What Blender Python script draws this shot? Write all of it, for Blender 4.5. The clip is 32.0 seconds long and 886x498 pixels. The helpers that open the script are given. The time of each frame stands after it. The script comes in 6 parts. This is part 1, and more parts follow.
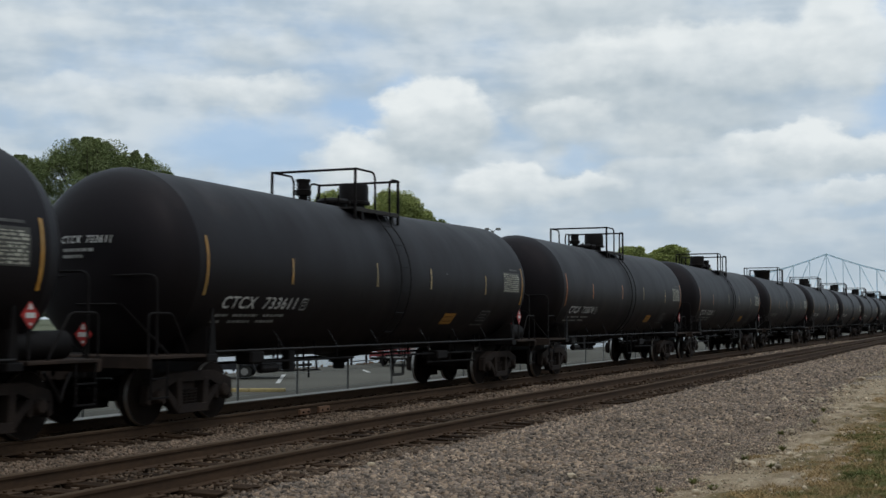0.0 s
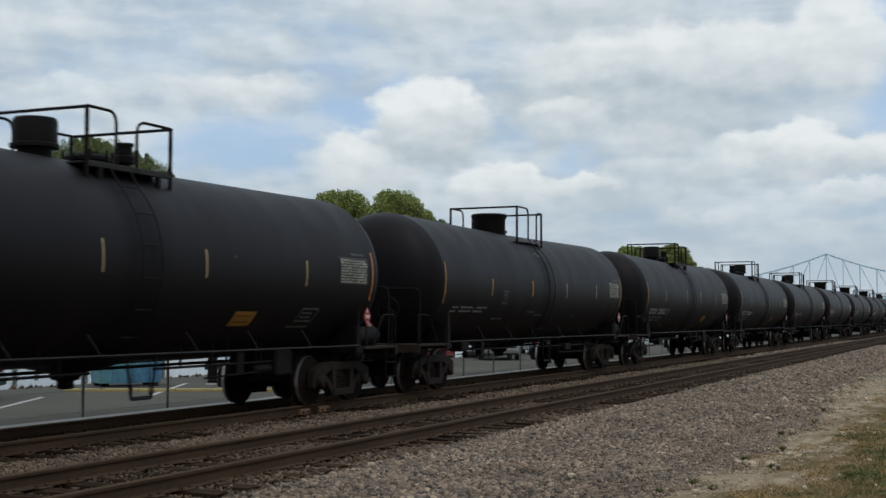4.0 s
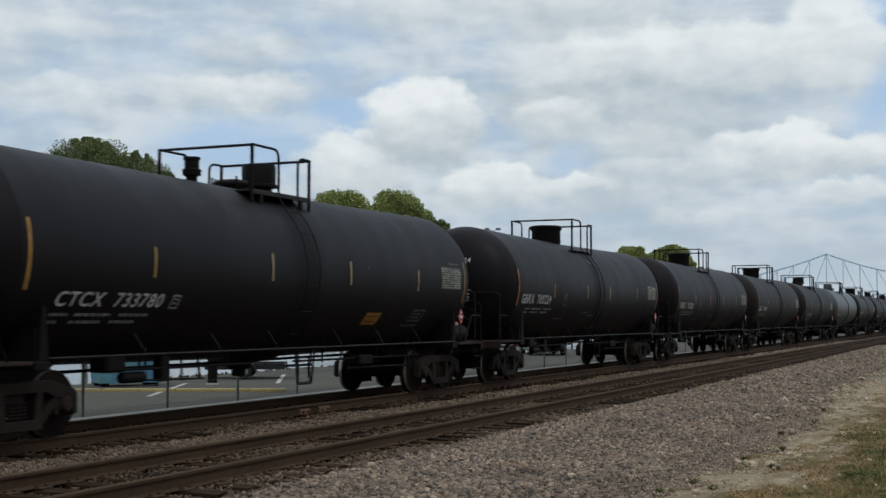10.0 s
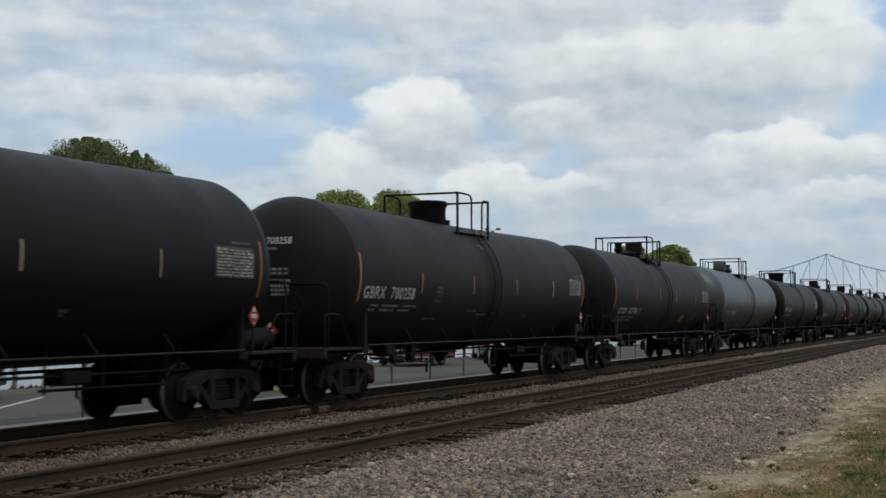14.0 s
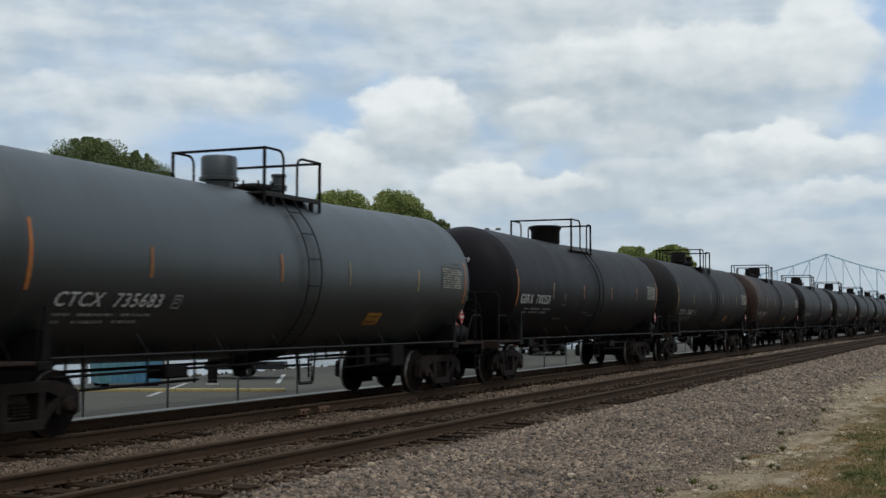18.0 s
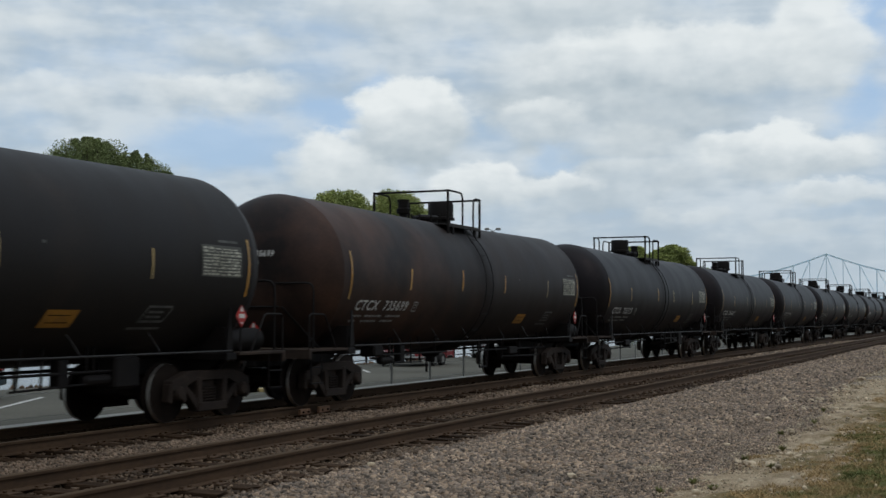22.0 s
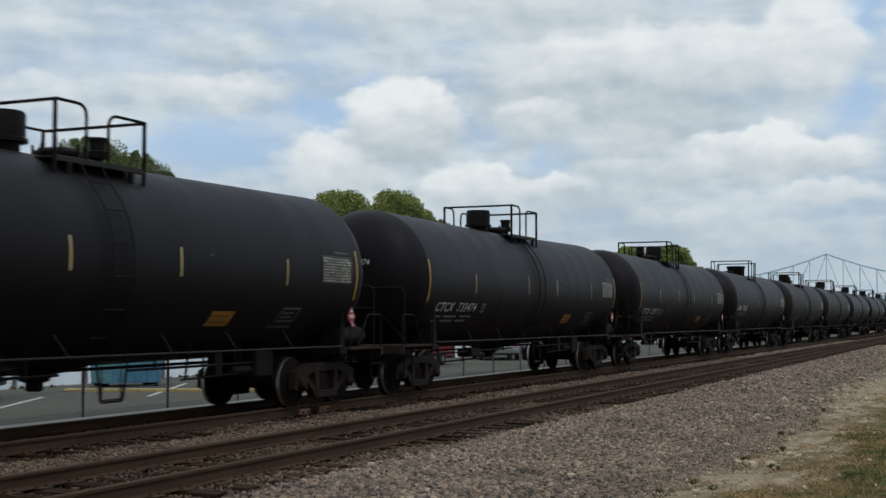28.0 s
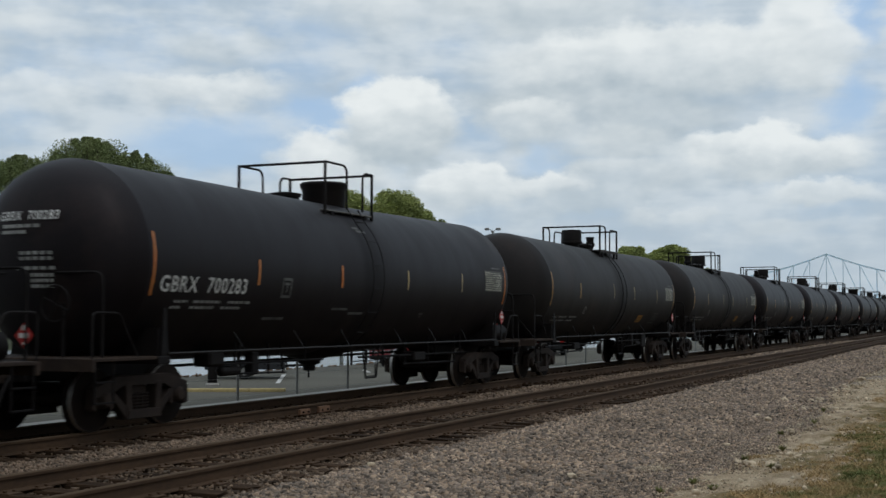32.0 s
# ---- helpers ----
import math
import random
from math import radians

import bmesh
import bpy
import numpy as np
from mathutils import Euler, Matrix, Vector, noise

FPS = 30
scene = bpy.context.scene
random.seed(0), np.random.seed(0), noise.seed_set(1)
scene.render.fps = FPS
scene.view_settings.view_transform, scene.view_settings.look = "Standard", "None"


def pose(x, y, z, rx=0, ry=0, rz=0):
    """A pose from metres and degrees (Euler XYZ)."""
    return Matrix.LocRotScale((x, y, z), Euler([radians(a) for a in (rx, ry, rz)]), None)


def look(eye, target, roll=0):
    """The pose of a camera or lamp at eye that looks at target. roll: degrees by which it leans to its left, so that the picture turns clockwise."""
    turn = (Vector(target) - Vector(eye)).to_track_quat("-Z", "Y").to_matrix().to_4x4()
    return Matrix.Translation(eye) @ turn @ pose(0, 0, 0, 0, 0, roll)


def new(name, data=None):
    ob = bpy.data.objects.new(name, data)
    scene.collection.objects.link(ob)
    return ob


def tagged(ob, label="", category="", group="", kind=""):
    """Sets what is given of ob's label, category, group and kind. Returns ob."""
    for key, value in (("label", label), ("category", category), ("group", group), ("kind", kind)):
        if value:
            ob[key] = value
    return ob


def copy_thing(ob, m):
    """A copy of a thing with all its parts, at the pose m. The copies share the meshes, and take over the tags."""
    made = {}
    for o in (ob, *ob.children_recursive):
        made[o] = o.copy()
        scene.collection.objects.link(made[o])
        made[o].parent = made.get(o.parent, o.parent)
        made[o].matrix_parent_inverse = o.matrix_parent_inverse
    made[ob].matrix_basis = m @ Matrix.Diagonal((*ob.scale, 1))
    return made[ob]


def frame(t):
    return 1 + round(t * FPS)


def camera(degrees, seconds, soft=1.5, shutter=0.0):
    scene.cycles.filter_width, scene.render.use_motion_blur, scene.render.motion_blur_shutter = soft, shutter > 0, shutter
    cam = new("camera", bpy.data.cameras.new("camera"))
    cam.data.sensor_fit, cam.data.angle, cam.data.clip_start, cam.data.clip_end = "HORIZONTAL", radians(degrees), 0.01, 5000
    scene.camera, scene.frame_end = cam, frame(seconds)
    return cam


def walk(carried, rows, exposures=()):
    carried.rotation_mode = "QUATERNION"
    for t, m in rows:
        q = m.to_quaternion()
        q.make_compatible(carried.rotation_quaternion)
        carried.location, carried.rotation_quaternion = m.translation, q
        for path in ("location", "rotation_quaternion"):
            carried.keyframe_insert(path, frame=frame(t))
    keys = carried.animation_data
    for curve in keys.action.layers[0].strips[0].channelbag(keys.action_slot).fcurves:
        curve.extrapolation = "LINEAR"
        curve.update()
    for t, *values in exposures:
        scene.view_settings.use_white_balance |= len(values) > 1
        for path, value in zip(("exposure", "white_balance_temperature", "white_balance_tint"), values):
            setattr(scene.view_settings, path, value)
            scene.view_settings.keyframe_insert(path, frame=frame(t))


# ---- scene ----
# World: x runs along the tracks (away from the camera to its right), y across them, z up from the rail tops.
EYE = (0.0, 0.0, 1.636)
YAW, PITCH = radians(23.61), radians(3.162)
AIM = (math.cos(YAW) * math.cos(PITCH), math.sin(YAW) * math.cos(PITCH), 1.636 + math.sin(PITCH))
cam = camera(38.69, 32.0, 1.5, 0.2)
walk(cam, [(0.0, look(EYE, AIM)), (32.0, look(EYE, AIM))])

NEAR_TRACK = 8.764      # centre lines of the two tracks
TRAIN_TRACK = 12.835
PITCH_CAR = 18.1        # coupled length of one tank car
CAR0 = 23.77            # centre of the first lettered car at the start


def run(t):
    """How far the train has rolled after t seconds."""
    return 11.19 * t + 0.0047 * t * t


# ---------------------------------------------------------------- light
SUN_AZ, SUN_EL = radians(-125), radians(55)


def math_node(nt, op, a, b=None, clamp=False):
    n = nt.nodes.new("ShaderNodeMath")
    n.operation, n.use_clamp = op, clamp
    for i, v in enumerate((a, b)):
        if v is None:
            continue
        if isinstance(v, (int, float)):
            n.inputs[i].default_value = v
        else:
            nt.links.new(v, n.inputs[i])
    return n.outputs[0]


def vec_node(nt, op, a, b=None, c=None):
    n = nt.nodes.new("ShaderNodeVectorMath")
    n.operation = op
    for i, v in enumerate((a, b, c)):
        if v is None:
            continue
        if isinstance(v, (tuple, list)):
            n.inputs[i].default_value = v
        else:
            nt.links.new(v, n.inputs[i])
    return n.outputs["Value"] if op in ("LENGTH", "DOT_PRODUCT") else n.outputs[0]


def ramp_node(nt, fac, stops, smooth="LINEAR"):
    n = nt.nodes.new("ShaderNodeValToRGB")
    n.color_ramp.interpolation = smooth
    while len(n.color_ramp.elements) < len(stops):
        n.color_ramp.elements.new(0.5)
    for e, (p, c) in zip(n.color_ramp.elements, stops):
        e.position, e.color = p, (*c, 1)
    nt.links.new(fac, n.inputs[0])
    return n.outputs[0]


def noise_node(nt, vec, scale, detail=5.0, rough=0.55, out=0):
    n = nt.nodes.new("ShaderNodeTexNoise")
    n.inputs["Scale"].default_value, n.inputs["Detail"].default_value = scale, detail
    n.inputs["Roughness"].default_value = rough
    nt.links.new(vec, n.inputs["Vector"])
    return n.outputs[out]


def mix_rgb(nt, fac, a, b, kind="MIX"):
    n = nt.nodes.new("ShaderNodeMix")
    n.data_type, n.blend_type = "RGBA", kind
    for sock, v in ((n.inputs[0], fac), (n.inputs[6], a), (n.inputs[7], b)):
        if isinstance(v, (int, float)):
            sock.default_value = v
        elif isinstance(v, (tuple, list)):
            sock.default_value = (*v, 1)
        else:
            nt.links.new(v, sock)
    return n.outputs[2]


# Cloud heaps, back to front: azimuth, elevation, half width, half height (degrees), whiteness of top and base, softness, density
CLOUD_DECK = [(41.8, 12.6, 3.85, 1.54, 0.8, 0.55, 0.7, 0.55), (41.5, 9.5, 3.34, 1.15, 0.8, 0.55, 0.6, 0.6), (32.7, 12.1, 3.85, 1.03, 0.62, 0.4, 0.7, 0.6),
        (33.4, 9.95, 5.0, 1.0, 0.9, 0.5, 0.6, 0.8), (24.2, 13.7, 6.67, 1.54, 0.74, 0.55, 0.7, 0.7), (17.0, 13.3, 6.41, 1.80, 0.6, 0.45, 0.7, 0.8),
        (13.5, 11.2, 8.47, 2.00, 0.92, 0.3, 0.35, 0.95), (6.5, 11.9, 2.57, 3.08, 1.0, 0.62, 0.4, 0.9), (18.3, 9.7, 4.8, 1.15, 0.36, 0.10, 0.6, 0.85)]
HEAPS = [(13.2, 8.9, 5.6, 1.25, 0.40, 0.26, 0.6, 0.85), (14.7, 7.7, 4.4, 1.28, 0.50, 0.30, 0.6, 0.85), (14.5, 6.0, 5.0, 1.1, 0.58, 0.34, 0.6, 0.75), (8.1, 7.2, 4.87, 1.28, 1.0, 0.4, 0.35, 0.95),
         (6.0, 5.5, 3.08, 0.72, 0.82, 0.48, 0.5, 0.85), (28.1, 6.9, 2.95, 1.59, 0.92, 0.45, 0.35, 0.95), (24.7, 8.65, 2.9, 2.15, 0.98, 0.25, 0.22, 1.0),
         (19.1, 8.9, 2.31, 1.28, 0.78, 0.36, 0.4, 0.85), (21.2, 6.15, 3.3, 0.95, 0.98, 0.5, 0.4, 0.9), (17.9, 6.0, 1.9, 0.77, 0.92, 0.45, 0.4, 0.8)]
LOW_HEAPS = [(16.0, 5.0, 4.2, 0.8, 0.46, 0.34, 0.7, 0.7), (24.2, 5.5, 4.87, 0.87, 0.62, 0.42, 0.6, 0.6), (13.7, 4.5, 1.28, 0.51, 0.72, 0.45, 0.6, 0.55), (11.5, 4.6, 0.92, 0.41, 0.72, 0.45, 0.6, 0.5),
             (7.2, 4.0, 3.85, 0.62, 0.62, 0.4, 0.7, 0.5), (29.4, 5.0, 4.11, 0.67, 0.7, 0.5, 0.7, 0.5)]
# Openings of blue sky: azimuth, elevation, half width, half height (degrees)
GAPS = [(33.4, 7.7, 3.85, 1.28), (28.1, 9.0, 1.6, 0.9), (17.3, 7.45, 1.7, 0.75), (5.0, 9.4, 1.7, 1.2), (4.5, 12.9, 1.15, 1.28), (26.0, 9.6, 1.03, 1.54)]
CLOUD_GREY, CLOUD_WHITE = (0.35, 0.435, 0.50), (0.80, 0.845, 0.855)


def step_node(nt, value, lo, hi, a=0.0, b=1.0):
    n = nt.nodes.new("ShaderNodeMapRange")
    n.interpolation_type = "SMOOTHSTEP"
    for sock, v in zip(("Value", "From Min", "From Max", "To Min", "To Max"), (value, lo, hi, a, b)):
        if isinstance(v, (int, float)):
            n.inputs[sock].default_value = v
        else:
            nt.links.new(v, n.inputs[sock])
    return n.outputs[0]


def heap_shape(nt, p, az, el, w, h):
    """Distance from a heap's middle in its own half sizes, and the height in it from -1 to 1."""
    q = vec_node(nt, "MULTIPLY_ADD", p, (1 / w, 1 / h, 0), (-az / w, -el / h, 0))
    sep = nt.nodes.new("ShaderNodeSeparateXYZ")
    nt.links.new(q, sep.inputs[0])
    return vec_node(nt, "LENGTH", q), sep.outputs[1]


def cloud_scene(nt, way):
    """Heaped clouds with lit tops and grey bases under a thin veil, by direction."""
    sep = nt.nodes.new("ShaderNodeSeparateXYZ")
    nt.links.new(way, sep.inputs[0])
    comb = nt.nodes.new("ShaderNodeCombineXYZ")
    nt.links.new(math_node(nt, "MULTIPLY", math_node(nt, "ARCTAN2", sep.outputs[1], sep.outputs[0]), 57.2958), comb.inputs[0])
    nt.links.new(math_node(nt, "MULTIPLY", math_node(nt, "ARCSINE", sep.outputs[2]), 57.2958), comb.inputs[1])
    flat = comb.outputs[0]
    squash = vec_node(nt, "MULTIPLY", flat, (0.62, 1.0, 1.0))
    half = (0.5, 0.5, 0.5)
    swell = vec_node(nt, "MULTIPLY", vec_node(nt, "SUBTRACT", noise_node(nt, squash, 0.36, 2.0, 0.5, 1), half), (3.0, 1.7, 0.0))
    puffs = vec_node(nt, "MULTIPLY", vec_node(nt, "SUBTRACT", noise_node(nt, squash, 1.05, 6.0, 0.55, 1), half), (1.9, 1.5, 0.0))
    p = vec_node(nt, "ADD", flat, vec_node(nt, "ADD", swell, puffs))
    # each billow is lit on the side towards the sun
    at = vec_node(nt, "ADD", squash, (1.7, 8.1, 2.0))
    lit = math_node(nt, "SUBTRACT", noise_node(nt, at, 0.6, 3.5, 0.5), noise_node(nt, vec_node(nt, "ADD", at, (-0.28, 0.40, 0.0)), 0.6, 3.5, 0.5))
    drift = noise_node(nt, vec_node(nt, "MULTIPLY", squash, (0.7, 1.9, 1.0)), 0.34, 5.0, 0.5)
    big = noise_node(nt, squash, 0.30, 4.0, 0.55)
    blue = ramp_node(nt, sep.outputs[2], [(0.0, (0.47, 0.565, 0.65)), (0.10, (0.40, 0.56, 0.75)), (0.30, (0.32, 0.50, 0.78))])
    veil = step_node(nt, math_node(nt, "ADD", math_node(nt, "MULTIPLY", big, 0.6), math_node(nt, "MULTIPLY", drift, 0.4)), 0.30, 0.56, 0.50, 0.95)
    for az, el, w, h in GAPS:
        d, up = heap_shape(nt, p, az, el, w, h)
        veil = math_node(nt, "MULTIPLY", veil, step_node(nt, d, 0.35, 1.45, 0.18, 1.0))
    thin = mix_rgb(nt, step_node(nt, math_node(nt, "ADD", drift, math_node(nt, "MULTIPLY", lit, 0.6)), 0.32, 0.68), (0.43, 0.52, 0.60), (0.62, 0.69, 0.74))
    col = mix_rgb(nt, veil, blue, thin)
    for az, el, w, h, top, base, soft, dense in CLOUD_DECK + HEAPS + LOW_HEAPS:
        d, up = heap_shape(nt, p, az, el, w, h)
        # crisp above, ragged and thin below
        fade = step_node(nt, up, -1.0, 1.0, 1.3 * soft + 0.25, 0.7 * soft + 0.08)
        cover = step_node(nt, math_node(nt, "SUBTRACT", 1.12, d), 0.0, fade, 0.0, dense)
        level = math_node(nt, "ADD", step_node(nt, up, -0.75, 0.8, base, top), math_node(nt, "MULTIPLY", lit, 0.85))
        level = math_node(nt, "ADD", level, math_node(nt, "MULTIPLY", math_node(nt, "SUBTRACT", drift, 0.5), 0.3), True)
        col = mix_rgb(nt, cover, col, mix_rgb(nt, level, CLOUD_GREY, CLOUD_WHITE))
    haze = ramp_node(nt, sep.outputs[2], [(0.0, (0.75, 0.75, 0.75)), (0.10, (0.0, 0.0, 0.0))])
    return mix_rgb(nt, haze, col, (0.455, 0.535, 0.605))


def cloud_cover(nt, way):
    """Broken cloud all round the sky: its cover and its colour."""
    p = vec_node(nt, "MULTIPLY", way, (40.0, 40.0, 55.0))
    big = noise_node(nt, p, 0.30, 5.0, 0.55)
    fine = noise_node(nt, vec_node(nt, "ADD", p, (7.3, 2.1, 4.0)), 0.62, 6.0, 0.5)
    drift = noise_node(nt, vec_node(nt, "MULTIPLY", p, (0.8, 2.0, 1.0)), 0.55, 6.0, 0.55)
    heap_at = vec_node(nt, "ADD", p, (1.7, 8.1, 2.0))
    lit = math_node(nt, "SUBTRACT", noise_node(nt, heap_at, 0.62, 6.0, 0.5), noise_node(nt, vec_node(nt, "ADD", heap_at, (-0.34, 0.42, 0.0)), 0.62, 6.0, 0.5))
    cover = math_node(nt, "ADD", 0.40, math_node(nt, "MULTIPLY", big, 0.62))
    light = math_node(nt, "ADD", 0.14, math_node(nt, "ADD", math_node(nt, "MULTIPLY", math_node(nt, "ADD", math_node(nt, "MULTIPLY", fine, 0.55), math_node(nt, "MULTIPLY", drift, 0.45)), 0.62), math_node(nt, "MULTIPLY", lit, 0.22)))
    mask = ramp_node(nt, cover, [(0.20, (0, 0, 0)), (0.76, (1, 1, 1))], "EASE")
    white = ramp_node(nt, light, [(0.0, (0.36, 0.43, 0.49)), (0.40, (0.53, 0.60, 0.655)), (0.64, (0.67, 0.72, 0.76)), (0.96, (0.85, 0.875, 0.89))])
    return mask, white


world = bpy.data.worlds.new("sky")
scene.world = world
world.use_nodes = True
wt = world.node_tree
wt.nodes.clear()
geo = wt.nodes.new("ShaderNodeTexCoord")
sky = wt.nodes.new("ShaderNodeTexSky")
sky.sky_type, sky.sun_disc = "NISHITA", False
sky.sun_elevation, sky.sun_rotation = SUN_EL, radians(90) - SUN_AZ
sky_dim = mix_rgb(wt, 1.0, sky.outputs[0], (0.085, 0.085, 0.085), "MULTIPLY")
mask_w, white_w = cloud_cover(wt, geo.outputs["Generated"])
background = wt.nodes.new("ShaderNodeBackground")
wt.links.new(mix_rgb(wt, mask_w, sky_dim, white_w), background.inputs[0])
sep_w = wt.nodes.new("ShaderNodeSeparateXYZ")
wt.links.new(geo.outputs["Generated"], sep_w.inputs[0])
# an overcast sky is brightest overhead
wt.links.new(math_node(wt, "ADD", 0.20, math_node(wt, "MULTIPLY", math_node(wt, "MAXIMUM", sep_w.outputs[2], 0.0), 1.12)), background.inputs[1])
world_out = wt.nodes.new("ShaderNodeOutputWorld")
wt.links.new(background.outputs[0], world_out.inputs[0])

sun = new("sun", bpy.data.lights.new("sun", "SUN"))
sun.data.energy, sun.data.angle, sun.data.color = 0.35, radians(14), (1.0, 0.96, 0.9)
sun.matrix_world = look((math.cos(SUN_AZ) * math.cos(SUN_EL) * 50, math.sin(SUN_AZ) * math.cos(SUN_EL) * 50, math.sin(SUN_EL) * 50), (0, 0, 0))
scene.view_settings.exposure = 0.0

# ---------------------------------------------------------------- materials
def material(name, base, second=None, rough=0.6, metal=0.0, scale=2.0, grain=30.0, bump=0.15, amount=0.6, each=0.0, stretch=(1, 1, 1), island=False, deep=0.01, spec=0.5, hues=None):
    """A surface with large blotches towards a second colour, fine grain, fine relief and, if asked, a shade of its own for each object."""
    m = bpy.data.materials.new(name)
    m.use_nodes = True
    nt = m.node_tree
    bsdf = nt.nodes["Principled BSDF"]
    co = nt.nodes.new("ShaderNodeTexCoord").outputs["Object"]
    co = vec_node(nt, "MULTIPLY", co, stretch)
    second = second or tuple(c * 0.7 for c in base)
    big = noise_node(nt, co, scale, 4.0)
    fac = ramp_node(nt, big, [(0.38, (0, 0, 0)), (0.66, (amount, amount, amount))])
    col = mix_rgb(nt, fac, base, second)
    small = noise_node(nt, co, grain, 3.0)
    shade = ramp_node(nt, small, [(0.25, (0.72, 0.72, 0.72)), (0.75, (1.25, 1.25, 1.25))])
    col = mix_rgb(nt, 0.8, col, shade, "MULTIPLY")
    if each:
        src = nt.nodes.new("ShaderNodeNewGeometry").outputs["Random Per Island"] if island else nt.nodes.new("ShaderNodeObjectInfo").outputs["Random"]
        own = ramp_node(nt, src, hues or [(0.0, (1 - each, 1 - each, 1 - each)), (0.5, (1, 1, 1)), (1.0, (1 + each, 1 + each * 0.95, 1 + each * 0.9))])
        col = mix_rgb(nt, 1.0, col, own, "MULTIPLY")
    nt.links.new(col, bsdf.inputs["Base Color"])
    r = math_node(nt, "ADD", rough - 0.12, math_node(nt, "MULTIPLY", small, 0.24), True)
    nt.links.new(r, bsdf.inputs["Roughness"])
    bsdf.inputs["Metallic"].default_value = metal
    bsdf.inputs["Specular IOR Level"].default_value = spec
    if bump:
        b = nt.nodes.new("ShaderNodeBump")
        b.inputs["Strength"].default_value, b.inputs["Distance"].default_value = bump, deep
        nt.links.new(small, b.inputs["Height"])
        nt.links.new(b.outputs[0], bsdf.inputs["Normal"])
    return m


def tank_paint(name, base, dust, rust, rust_amount, rough=0.5, one_end=False, spec=0.25, tint=(1.0, 0.92, 1.0), ior=1.5):
    """Tank paint with road dust, streaks that run down the shell and rust."""
    m = bpy.data.materials.new(name)
    m.use_nodes = True
    nt = m.node_tree
    bsdf = nt.nodes["Principled BSDF"]
    bsdf.inputs["Specular IOR Level"].default_value = spec
    bsdf.inputs["Specular Tint"].default_value = (*tint, 1)
    bsdf.inputs["IOR"].default_value = ior
    co = nt.nodes.new("ShaderNodeTexCoord").outputs["Object"]
    own = nt.nodes.new("ShaderNodeObjectInfo").outputs["Random"]
    shift = vec_node(nt, "ADD", co, vec_node(nt, "MULTIPLY", mix_rgb(nt, own, (0, 0, 0), (1, 1, 1)), (37.0, 0.0, 0.0)))
    streak = noise_node(nt, vec_node(nt, "MULTIPLY", shift, (1.0, 0.4, 0.4)), 1.3, 5.0, 0.6)
    cloud = noise_node(nt, shift, 0.55, 5.0, 0.6)
    grain = noise_node(nt, shift, 26.0, 3.0)
    f1 = ramp_node(nt, math_node(nt, "MULTIPLY", math_node(nt, "ADD", streak, cloud), 0.5), [(0.36, (0.05, 0.05, 0.05)), (0.66, (0.75, 0.75, 0.75))])
    col = mix_rgb(nt, f1, base, dust)
    f2 = ramp_node(nt, cloud, [(0.62 - 0.5 * rust_amount, (0, 0, 0)), (0.86 - 0.4 * rust_amount, (0.9, 0.9, 0.9))])
    if one_end:
        at = nt.nodes.new("ShaderNodeSeparateXYZ")
        nt.links.new(co, at.inputs[0])
        end = math_node(nt, "ADD", math_node(nt, "MULTIPLY", at.outputs[0], -0.11), math_node(nt, "MULTIPLY", cloud, 0.9))
        f2 = mix_rgb(nt, 1.0, f2, ramp_node(nt, end, [(0.40, (0.06, 0.06, 0.06)), (1.1, (1, 1, 1))]), "MULTIPLY")
    col = mix_rgb(nt, f2, col, rust)
    # rough black coating below the roof fittings
    mid = nt.nodes.new("ShaderNodeSeparateXYZ")
    nt.links.new(vec_node(nt, "ADD", co, vec_node(nt, "MULTIPLY", vec_node(nt, "SUBTRACT", noise_node(nt, shift, 1.6, 4.0, 0.6, 1), (0.5, 0.5, 0.5)), (0.5, 0.0, 0.0))), mid.inputs[0])
    band = step_node(nt, math_node(nt, "ABSOLUTE", mid.outputs[0]), 0.22, 0.75, 0.45, 0.0)
    col = mix_rgb(nt, band, col, (0.0035, 0.003, 0.0035))
    col = mix_rgb(nt, 0.6, col, ramp_node(nt, grain, [(0.2, (0.7, 0.7, 0.7)), (0.8, (1.3, 1.3, 1.3))]), "MULTIPLY")
    nt.links.new(col, bsdf.inputs["Base Color"])
    worn = math_node(nt, "ADD", rough - 0.1, math_node(nt, "MULTIPLY", streak, 0.25))
    nt.links.new(math_node(nt, "ADD", worn, math_node(nt, "MULTIPLY", band, 0.12), True), bsdf.inputs["Roughness"])
    b = nt.nodes.new("ShaderNodeBump")
    b.inputs["Strength"].default_value, b.inputs["Distance"].default_value = 0.12, 0.02
    nt.links.new(cloud, b.inputs["Height"])
    nt.links.new(b.outputs[0], bsdf.inputs["Normal"])
    return m


BLACK = tank_paint("black_tank_paint", (0.0050, 0.0038, 0.0047), (0.0095, 0.0073, 0.0079), (0.03, 0.02, 0.016), 0.05)
GREY = tank_paint("grey_tank_paint", (0.008, 0.0105, 0.0135), (0.013, 0.0165, 0.0205), (0.02, 0.02, 0.02), 0.05, 0.42, False, 1.0, (0.94, 1.0, 1.0), 1.66)
BROWN = tank_paint("rust_brown_tank_paint", (0.011, 0.0085, 0.0075), (0.024, 0.016, 0.0125), (0.080, 0.039, 0.024), 0.46, 0.55, True)
DUSTY = tank_paint("dusty_tank_paint", (0.012, 0.011, 0.010), (0.024, 0.021, 0.018), (0.035, 0.024, 0.018), 0.15, 0.55)
STEEL_BLACK = material("black_frame_steel", (0.0088, 0.0074, 0.0077), (0.0175, 0.0138, 0.0128), 0.6, 0.0, 1.5, 22.0, 0.1, spec=0.14)
